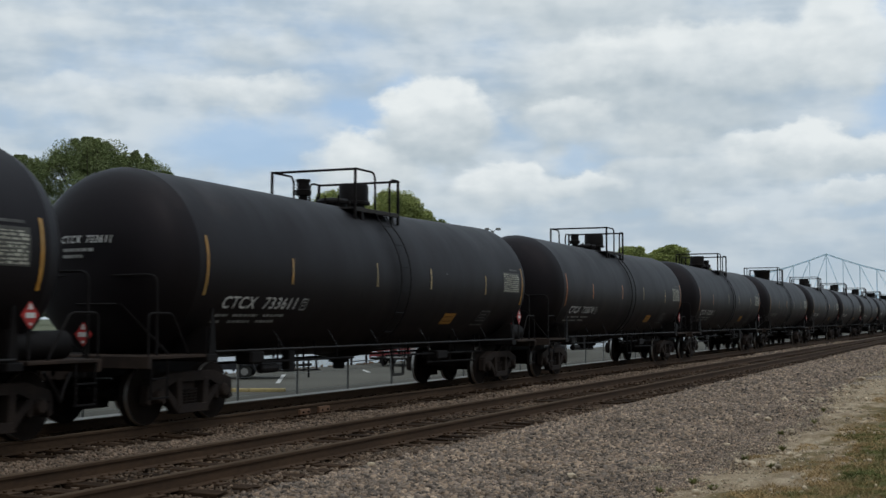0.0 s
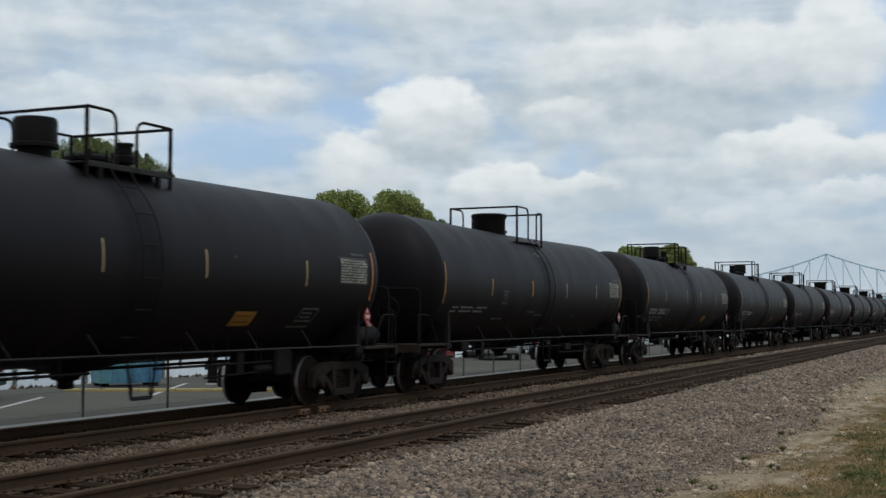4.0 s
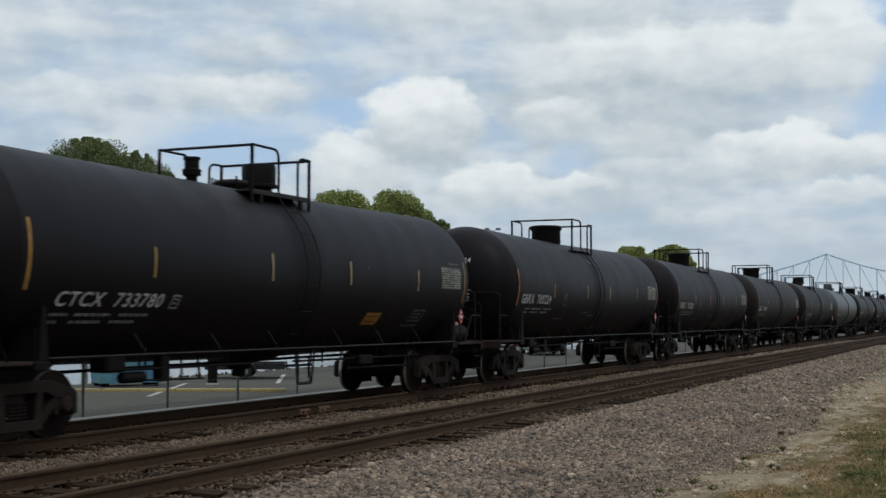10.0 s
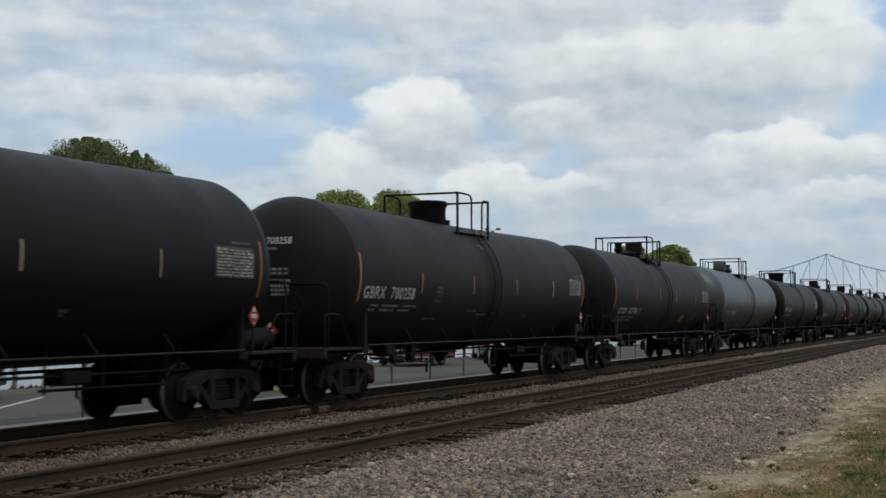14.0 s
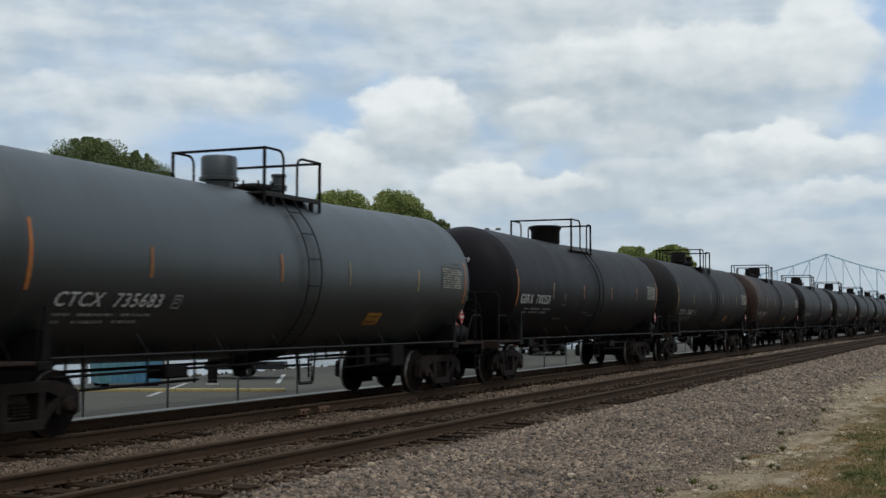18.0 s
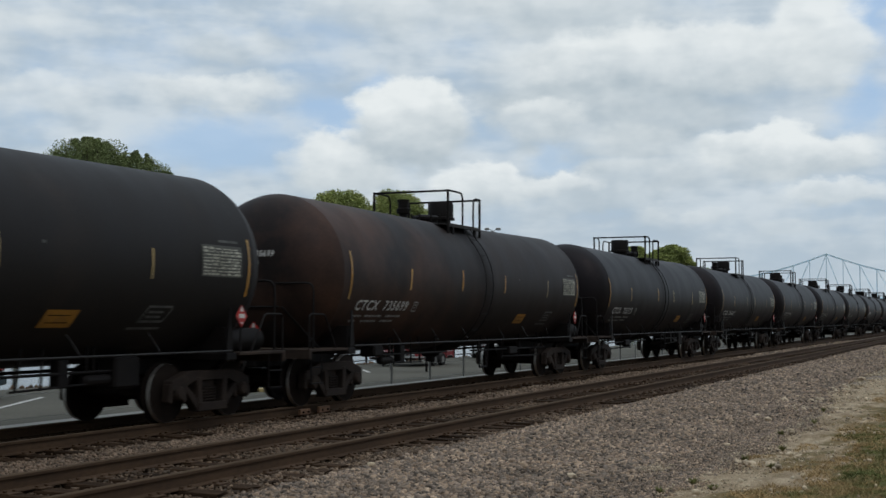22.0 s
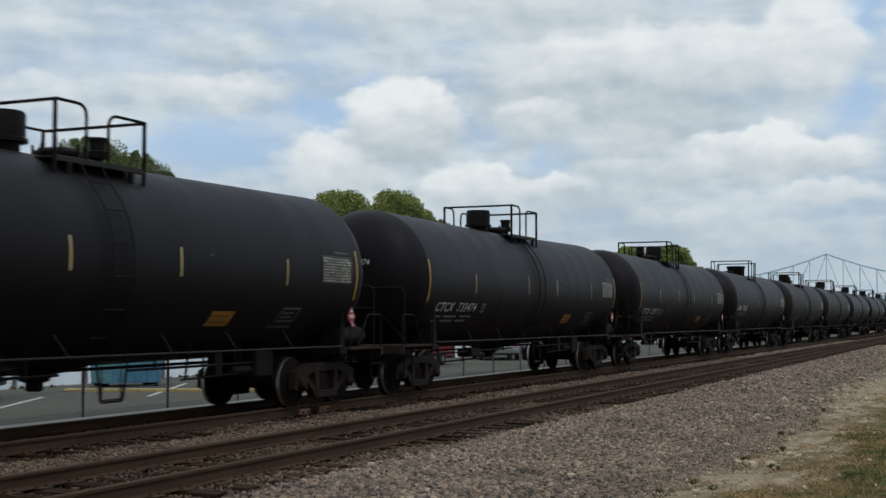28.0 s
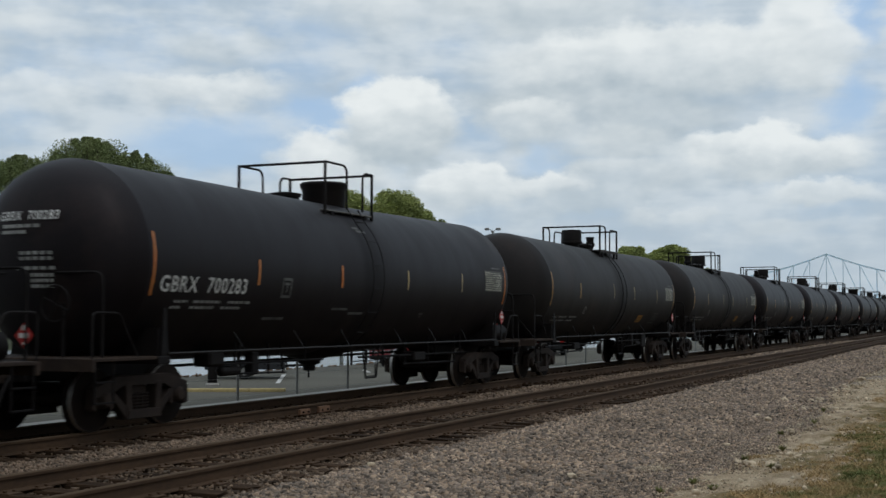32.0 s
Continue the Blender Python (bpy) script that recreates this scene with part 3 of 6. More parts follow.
def tank_mesh():
    n = 72
    prof = []
    head = [(0.0, 0.80), (0.20, 0.79), (0.42, 0.748), (0.60, 0.675), (0.74, 0.58), (0.85, 0.46), (0.92, 0.33), (0.967, 0.18), (1.0, 0.0)]
    for r, d in head:
        prof.append((-LONG - d, r))
    for i in range(1, 29):
        prof.append((-LONG + 2 * LONG * i / 28, 1.0))
    for r, d in head[-2::-1]:
        prof.append((LONG + d, r))
    bm = BM()
    rings = []
    for x, r in prof:
        c = axis_z(x)
        if r == 0.0:
            rings.append([bm.verts.new((x, 0, c))])
        else:
            rings.append([bm.verts.new((x, R * r * math.cos(2 * math.pi * k / n), c + R * r * math.sin(2 * math.pi * k / n))) for k in range(n)])
    for a, b in zip(rings, rings[1:]):
        for k in range(n):
            l = (k + 1) % n
            if len(a) == 1:
                bm.faces.new((a[0], b[l], b[k]))
            elif len(b) == 1:
                bm.faces.new((a[k], a[l], b[0]))
            else:
                bm.faces.new((a[k], a[l], b[l], b[k]))
    # the heads are welded on with a visible break
    seams = {0: len(head) - 1, 1: len(prof) - len(head)}
    bm.verts.index_update()
    ringed = [set(rings[k]) for k in seams.values()]
    for e in bm.edges:
        if any(e.verts[0] in ring and e.verts[1] in ring for ring in ringed):
            e.smooth = False
    for f in bm.faces:
        f.smooth = True
    me = to_mesh("tank", bm, BLACK)
    return me


def shell_patch(bm, x0, x1, z0, z1, lift=0.008, slant=0.0, nz=6):
    """A decal that lies on the shell."""
    cols = []
    for x, in ((x0,), (x1,)):
        cols.append([bm.verts.new(on_shell(x + slant * (k / nz), z0 + (z1 - z0) * k / nz, lift)) for k in range(nz + 1)])
    for k in range(nz):
        bm.faces.new((cols[0][k], cols[1][k], cols[1][k + 1], cols[0][k + 1]))
    return bm


def lettering(body, width, height, shear):
    """Flat letters of the built-in font, as points and faces that fill width and height from (0, 0)."""
    cu = bpy.data.curves.new("letters", "FONT")
    cu.body, cu.shear, cu.offset = body.replace(" ", "  "), shear, 0.016
    cu.space_character = 1.14
    cu.resolution_u = 3
    ob = new("letters", cu)
    me = bpy.data.meshes.new_from_object(ob.evaluated_get(bpy.context.evaluated_depsgraph_get()))
    bpy.data.objects.remove(ob)
    co = np.array([v.co[:2] for v in me.vertices])
    lo, hi = co.min(0), co.max(0)
    co = (co - lo) / (hi - lo) * (width, height)
    faces = [tuple(p.vertices) for p in me.polygons]
    bpy.data.meshes.remove(me)
    return co, faces


def words(co, faces):
    """The letters before and after the widest gap, as two sets of faces."""
    mids = np.array([co[list(f), 0].mean() for f in faces])
    xs = np.sort(mids)
    inner = xs[(xs > xs[-1] * 0.2) & (xs < xs[-1] * 0.7)]
    k = int(np.argmax(np.diff(inner)))
    cut = (inner[k] + inner[k + 1]) / 2
    for side in (mids < cut, mids >= cut):
        mine = [f for f, s in zip(faces, side) if s]
        used = sorted({v for f in mine for v in f})
        at = {v: n for n, v in enumerate(used)}
        yield [co[v] for v in used], [tuple(at[v] for v in f) for f in mine]


def side_letters(body, x, z, width, height, shear):
    co, faces = lettering(body, width, height, shear)
    return [sheet_from("lettering", [on_shell(x + a, z + b, 0.012) for a, b in c], f, WHITE_MARK) for c, f in words(co, faces)]


def head_letters(body, y, z, width, height, shear):
    """Letters on the rounded tank end that faces down the line."""
    co, faces = lettering(body, width, height, shear)
    meshes = []
    for c, f in words(co, faces):
        verts = []
        for a, b in c:
            py, pz = y - a, z + b
            r = min(math.hypot(py, pz - axis_z(LONG)) / R, 0.99)
            verts.append((-LONG - 0.80 * math.sqrt(1 - r * r) * (1.06 - 0.06 * r) - 0.05, py, pz))
        meshes.append(sheet_from("lettering", verts, f, WHITE_MARK))
    return meshes


def side_frame_mesh():
    """Cast truck side frame, with its window for the springs and the two sloping openings."""
    bm = BM()
    top = [(-1.12, 0.50), (-1.10, 0.66), (-0.62, 0.80), (0.62, 0.80), (1.10, 0.66), (1.12, 0.50), (0.72, 0.55), (0.50, 0.66), (-0.50, 0.66), (-0.72, 0.55)]
    prism(bm, top, -0.09, 0.09)
    for s in (-1, 1):
        prism(bm, [(s * 0.66, 0.56), (s * 0.84, 0.60), (s * 0.40, 0.16), (s * 0.22, 0.22)], -0.085, 0.085)
        prism(bm, [(s * 0.26, 0.20), (s * 0.40, 0.18), (s * 0.44, 0.70), (s * 0.30, 0.70)], -0.10, 0.10)
        prism(bm, [(s * 1.06, 0.30), (s * 1.16, 0.34), (s * 1.14, 0.62), (s * 1.04, 0.62)], -0.075, 0.075)
        prism(bm, [(s * 0.68, 0.34), (s * 0.76, 0.30), (s * 0.78, 0.60), (s * 0.70, 0.60)], -0.075, 0.075)
    prism(bm, [(-0.42, 0.15), (0.42, 0.15), (0.36, 0.29), (-0.36, 0.29)], -0.12, 0.12)
    bmesh.ops.bevel(bm, geom=list(bm.edges), offset=0.012, segments=1, affect="EDGES")
    return to_mesh("side_frame", bm, TRUCK_STEEL)


def wheelset_mesh():
    """An axle with its two dished, flanged wheels."""
    bm = BM()
    n = 40
    for s in (-1, 1):
        prof = [(0.10, 0.0), (0.11, -0.05), (0.36, -0.035), (0.40, -0.01), (0.4605, -0.008), (0.464, -0.002), (0.463, 0.055), (0.460, 0.105), (0.487, 0.115), (0.485, 0.140), (0.445, 0.146), (0.40, 0.135), (0.36, 0.085), (0.14, 0.07), (0.11, 0.10), (0.09, 0.11)]
        m = BM()
        lathe(m, [(r, s * (0.835 - h)) for r, h in prof], "y", (0, 0, 0), n)
        tmp = bpy.data.meshes.new("tmp")
        m.to_mesh(tmp)
        m.free()
        bm.from_mesh(tmp)
        bpy.data.meshes.remove(tmp)
    lathe(bm, [(0.085, -0.86), (0.088, -0.5), (0.08, 0.0), (0.088, 0.5), (0.085, 0.86)], "y", (0, 0, 0), 16)
    for f in bm.faces:
        c = f.calc_center_median()
        f.normal_update()
        f.material_index = 1 if math.hypot(c.x, c.z) > 0.44 and abs(f.normal.y) < 0.6 and abs(c.y) > 0.77 else 0
    return to_mesh("wheelset", bm, [WHEEL_STEEL, TREAD], True)


def spring_mesh():
    bm = BM()
    pts = [(0.055 * math.cos(a * 0.7), 0.055 * math.sin(a * 0.7), 0.29 + 0.0052 * a) for a in range(48)]
    return to_mesh("spring", tube(bm, pts, 0.016, 5), TRUCK_STEEL, True)


def make_shared():
    d = {}
    d["tank"] = tank_mesh()
    d["side_frame"], d["wheelset"], d["spring"] = side_frame_mesh(), wheelset_mesh(), spring_mesh()
    d["bearing"] = to_mesh("bearing", lathe(BM(), [(0.05, -0.145), (0.085, -0.14), (0.115, -0.10), (0.125, 0.0), (0.125, 0.09), (0.10, 0.12)], "y", n=16), TRUCK_STEEL, True)
    bm = BM()
    box(bm, -0.2, 0.2, -1.0, 1.0, 0.42, 0.66, 0.03)
    box(bm, -0.28, 0.28, -0.3, 0.3, 0.62, 0.76, 0.03)
    d["bolster"] = to_mesh("truck", bm, TRUCK_STEEL)
    bm = BM()
    tube(bm, [(0, -0.8, 0.36), (0, 0.8, 0.36)], 0.04, 8)
    for s in (-1, 1):
        box(bm, -0.05, 0.06, s * 0.75 - 0.07, s * 0.75 + 0.07, 0.26, 0.52, 0.01)
    d["brake_beam"] = to_mesh("brake_beam", bm, TRUCK_STEEL)
    d["bolt"] = to_mesh("bolt", tube(BM(), [(0, 0, -0.12), (0, 0, 0.10)], 0.022, 6), STEEL_BLACK)
    d["rung"] = to_mesh("rung", tube(BM(), [(-0.22, 0, 0), (0.22, 0, 0)], 0.011, 6), LADDER)
    return d


SHARED = make_shared()


def build_truck(car, x):
    t = part("truck", SHARED["bolster"], None, car, at=pose(x, 0, 0))
    for s in (-1, 1):
        part("side_frame", SHARED["side_frame"], None, t, at=pose(0, s * 1.0, 0))
        for k in (-0.12, 0.0, 0.12):
            part("spring", SHARED["spring"], None, t, at=pose(k, s * 1.0, 0))
        for a in (-0.89, 0.89):
            part("bearing", SHARED["bearing"], None, t, at=pose(a, s * 1.0, 0.462, 0, 0, 0 if s < 0 else 180))
    for a in (-0.89, 0.89):
        part("wheelset", SHARED["wheelset"], None, t, "dark wheels with bright worn treads", at=pose(a, 0, 0.462))
    for a in (-0.30, 0.30):
        part("brake_beam", SHARED["brake_beam"], None, t, at=pose(a, 0, 0))
    return t


def build_end(car, e):
    """Stub sill, coupler, bolster, deck and railing of one car end; e is -1 or 1."""
    X = lambda a: e * a
    bm = BM()
    box(bm, min(X(5.6), X(8.55)), max(X(5.6), X(8.55)), -0.33, 0.33, 0.74, 1.06, 0.02)
    prism(bm, [(X(5.2), 1.02), (X(5.7), 0.76), (X(5.7), 1.1)], -0.3, 0.3)
    part("stub_sill", bm, STEEL_BLACK, car)
    bm = BM()
    for y in (-1.44, 1.42):
        prism(bm, [(X(6.92), 1.02), (X(6.72), 1.02), (X(6.80), 1.80), (X(6.86), 1.80)], y, y + 0.02)
    box(bm, min(X(6.70), X(7.0)), max(X(6.70), X(7.0)), -1.46, 1.46, 0.96, 1.08, 0.015)
    for s in (-1, 1):
        prism(bm, [(X(6.95), 1.06), (X(6.75), 1.06), (X(6.75), 1.5), (X(6.95), 1.5)], min(s * 0.5, s * 1.39), max(s * 0.5, s * 1.39))
    part("body_bolster", bm, STEEL_BLACK, car)
    bm = BM()
    box(bm, min(X(7.05), X(8.5)), max(X(7.05), X(8.5)), -1.47, 1.47, 1.035, 1.085, 0.008)
    box(bm, min(X(8.44), X(8.52)), max(X(8.44), X(8.52)), -1.47, 1.47, 0.90, 1.083, 0.008)
    part("end_deck", bm, SILL, car)
    bm = BM()
    box(bm, min(X(8.5), X(8.82)), max(X(8.5), X(8.82)), -0.09, 0.09, 0.80, 0.98, 0.02)
    prism(bm, [(X(8.78), 0.74), (X(9.02), 0.74), (X(9.10), 0.84), (X(9.10), 0.98), (X(9.0), 1.04), (X(8.78), 1.04)], -0.17, 0.14)
    part("coupler", bm, TRUCK_STEEL, car)
    bm = BM()
    tube(bm, bend([(X(8.75), -0.25, 0.86), (X(8.95), -0.28, 0.62), (X(9.05), -0.3, 0.42)], 0.1), 0.028, 7)
    part("air_hose", bm, STEEL_BLACK, car)
    # end railing across the deck, and a grab rail at the corner
    bm = BM()
    q = -8.10 if e < 0 else 8.42
    tube(bm, bend([(q, -1.30, 1.06), (q, -1.30, 2.30), (q, 1.30, 2.30), (q, 1.30, 1.06)], 0.16), 0.021, 7)
    part("end_railing", bm, STEEL_BLACK, car)
    bm = BM()
    tube(bm, bend([(X(8.48), -1.43, 1.05), (X(8.48), -1.43, 1.72), (X(7.9), -1.43, 1.72), (X(7.45), -1.43, 1.06)], 0.1), 0.017, 7)
    part("grab_rail", bm, STEEL_BLACK, car)
    bm = BM()
    for a in (8.02, 8.42):
        tube(bm, [(X(a), -1.44, 1.04), (X(a), -1.44, 0.44)], 0.017, 6)
    for z in (0.45, 0.74):
        box(bm, min(X(8.0), X(8.44)), max(X(8.0), X(8.44)), -1.47, -1.41, z, z + 0.022)
    part("corner_step", bm, STEEL_BLACK, car)


def build_platform(car, kind):
    f = -1 if kind == "turned" else 1
    c = 0.26 if kind == "turned" else -0.1
    for s in (-1, 1):
        bm = BM()
        lo, hi = sorted((s * 0.42, s * 0.93))
        if kind == "domed":
            box(bm, c - 1.0, c + 1.0, min(s * 0.76, s * 0.99), max(s * 0.76, s * 0.99), 3.735, 3.765, 0.006)
        else:
            box(bm, c - 0.98, c + 0.98, lo, hi, 3.875, 3.905, 0.004)
            box(bm, c - 1.0, c + 1.0, s * 0.97 - 0.03, s * 0.97 + 0.03, 3.825, 3.91, 0.008)
        part("platform_deck", bm, PALE_DECK if kind == "domed" else DECK, car, "weathered steel walkway")
        for a in (-0.7, 0.7):
            part("deck_bracket", box(BM(), c + a - 0.04, c + a + 0.04, s * 0.97 - 0.03, s * 0.97 + 0.03, 3.56, 3.74 if kind == "domed" else 3.83), STEEL_BLACK, car)
    for e in (-1, 1):
        x = c + e * 1.0
        q = x - (0.85 if kind == "turned" else 0.42) if e > 0 else x + (0.66 if kind == "turned" else 0.9)
        top = 4.70 if e < 0 else 4.63
        bm = BM()
        tube(bm, bend([(x, -0.98, top - 0.02), (x, 0.98, top - 0.02)], 0.1), 0.026, 7)
        part("cross_rail", bm, STEEL_BLACK, car)
        for s in (-1, 1):
            bm = BM()
            tube(bm, [(x, s * 0.98, 3.66), (x, s * 0.98, top)], 0.032, 7)
            part("rail_post", bm, STEEL_BLACK, car)
            bm = BM()
            tube(bm, bend([(x, s * 0.98, top - 0.01), (q, s * 0.98, top - 0.01), (q, s * 0.98, 3.82)], 0.2, 6), 0.024, 7)
            part("hoop_rail", bm, STEEL_BLACK, car)
    if kind == "domed":
        bm = BM()
        lathe(bm, [(0.42, 3.93), (0.45, 4.0), (0.45, 4.36), (0.50, 4.44), (0.50, 4.50), (0.46, 4.53)], at=(c - 0.58, 0, 0), n=28)
        part("manway_dome", bm, STEEL_BLACK, car, "wide black fittings dome with a flared lid", True)
        bm = BM()
        lathe(bm, [(0.30, 3.95), (0.30, 4.08), (0.34, 4.09), (0.34, 4.15), (0.1, 4.19)], at=(c + 0.55, 0.25, 0), n=20)
        part("manway_cover", bm, STEEL_BLACK, car, smooth=True)
    else:
        bm = BM()
        lathe(bm, [(0.25, 3.95), (0.25, 4.12), (0.36, 4.13), (0.36, 4.18), (0.325, 4.20), (0.325, 4.53), (0.30, 4.57)], at=(f * 0.70, 0, 0), n=24)
        part("manway_dome", bm, STEEL_BLACK, car, "black cylindrical fittings housing", True)
        lid_x = -0.22 if f > 0 else 0.48
        bm = BM()
        lathe(bm, [(0.30, 3.95), (0.30, 4.06), (0.36, 4.07), (0.36, 4.12), (0.30, 4.17), (0.08, 4.20)], at=(lid_x, 0, 0), n=20)
        lid = part("manway_cover", bm, STEEL_BLACK, car, "bolted manway cover", False)
        for k in range(8):
            a = k * math.pi / 4
            part("bolt", SHARED["bolt"], None, lid, at=pose(lid_x + 0.37 * math.cos(a), 0.37 * math.sin(a), 4.12))
        bm = BM()
        lathe(bm, [(0.10, 3.92), (0.10, 4.12), (0.16, 4.14), (0.17, 4.24), (0.13, 4.26), (0.13, 4.40), (0.15, 4.41), (0.15, 4.46), (0.05, 4.47)], at=(-1.5 if f > 0 else 1.38, 0, 0), n=16)
        part("relief_valve", bm, STEEL_BLACK, car, smooth=True)


def build_ladder(car):
    """Ladder from the platform over the shell to a hanging step."""
    def path(x):
        pts = [(x, -1.0, 3.84)]
        for k in range(1, 15):
            a = radians(52 - k * 8.6)
            pts.append((x, -(R + 0.07) * math.cos(a), axis_z(0) + (R + 0.07) * math.sin(a)))
        return pts + [(x * 0.92, -1.42, 1.02), (x * 0.92, -1.42, 0.50)]
    for x in (-0.23, 0.23):
        part("ladder_rail", tube(BM(), path(x), 0.013, 6), LADDER, car)
    part("ladder_stirrup", tube(BM(), bend([(-0.36, -1.43, 1.12), (-0.24, -1.43, 0.47), (0.24, -1.43, 0.47), (0.36, -1.43, 1.12)], 0.04), 0.019, 7), STEEL_BLACK, car)
    mid = path(0.0)
    for k in range(1, len(mid)):
        if k % 2 == 1 or k == len(mid) - 1:
            part("rung", SHARED["rung"], None, car, at=pose(*mid[k]))


def build_under(car, kind):
    bm = BM()
    tube(bm, [(-6.75, -1.45, 1.115), (6.85, -1.45, 1.115)], 0.018, 7)
    part("side_rail", bm, RESERVOIR, car, "thin grey rail along the car's lower side")
    part("side_rail", tube(BM(), [(-6.75, 1.45, 1.115), (6.85, 1.45, 1.115)], 0.022, 7), RESERVOIR, car, "thin grey rail along the car's lower side")
    for x in (-4.7, -2.75, -1.0, 1.35, 3.1, 4.9):
        bm = BM()
        tube(bm, [(x + 0.06, -1.45, 1.115), (x - 0.14, -1.36, 1.42)], 0.011, 6)
        part("rail_bracket", bm, RESERVOIR, car)
    f = -1 if kind == "turned" else 1

    def bar(m, x0, x1, y0, y1, z0, z1, bevel=0.0):
        box(m, min(f * x0, f * x1), max(f * x0, f * x1), y0, y1, z0, z1, bevel)

    bm = BM()
    lathe(bm, [(0.10, 0.58), (0.13, 0.60), (0.13, 0.70), (0.22, 0.73), (0.24, 0.82), (0.55, 0.88), (0.82, 0.97), (0.9, 1.06)], at=(0.05, 0, 0), n=24)
    part("bottom_outlet", bm, STEEL_BLACK, car, "", True)
    # brake gear hangs below one half of the shell, open pipe rails below the other
    bm = BM()
    bar(bm, -5.10 if f < 0 else -4.95, -4.50, -0.98, -0.62, 0.60 if f < 0 else 0.84, 1.08, 0.04)
    part("brake_cylinder", bm, STEEL_BLACK, car)
    bm = BM()
    lathe(bm, [(0.05, -4.5), (0.085, -4.46), (0.085, -3.95), (0.05, -3.9)], "x", (0, -0.85, 0.75), 12)
    if f < 0:
        for v in bm.verts:
            v.co.x = -v.co.x
    part("control_valve", bm, STEEL_BLACK, car)
    bm = BM()
    bar(bm, -3.56, -3.34, -0.92, -0.74, 0.66, 1.06, 0.02)
    part("slack_adjuster", bm, STEEL_BLACK, car)
    bm = BM()
    tube(bm, [(f * -4.5, -0.9, 0.87), (f * -1.0, -0.9, 0.86)], 0.024, 6)
    part("brake_pipe", bm, STEEL_BLACK, car)
    bm = BM()
    tube(bm, [(f * -4.1, -0.9, 0.70), (f * -2.4, -0.9, 0.66)], 0.018, 6)
    part("brake_pipe", bm, STEEL_BLACK, car)
    for x, lean, low in ((-4.1, 0, 0.87), (-3.95, 0, 0.87), (-3.04, 0.04, 0.65), (-2.62, 0.12, 0.65), (-1.7, 0, 0.87)):
        part("pipe_hanger", tube(BM(), [(f * x, -0.9, 1.28), (f * (x + lean), -0.9, low)], 0.022, 6), STEEL_BLACK, car)
    for z, x0, x1 in ((0.82, 0.5, 6.1), (0.62, 2.6, 5.5)):
        part("brake_pipe", tube(BM(), [(f * x0, -0.9, z + 0.03), (f * x1, -0.9, z)], 0.024, 6), STEEL_BLACK, car)
    for x, low in ((5.81, 0.80), (5.45, 0.60), (3.94, 0.60), (2.7, 0.60), (1.6, 0.80), (1.15, 0.80)):
        part("pipe_hanger", tube(BM(), [(f * x, -0.9, 1.25), (f * x, -0.9, low)], 0.022, 6), STEEL_BLACK, car)
    bm = BM()
    bar(bm, 3.0, 3.6, -1.0, -0.6, 0.70, 0.90, 0.03)
    part("retainer_box", bm, STEEL_BLACK, car)
    bm = BM()
    tube(bm, [(-5.6, 0.5, 0.80), (5.6, 0.5, 0.84)], 0.03, 6)
    part("brake_rod", bm, STEEL_BLACK, car)


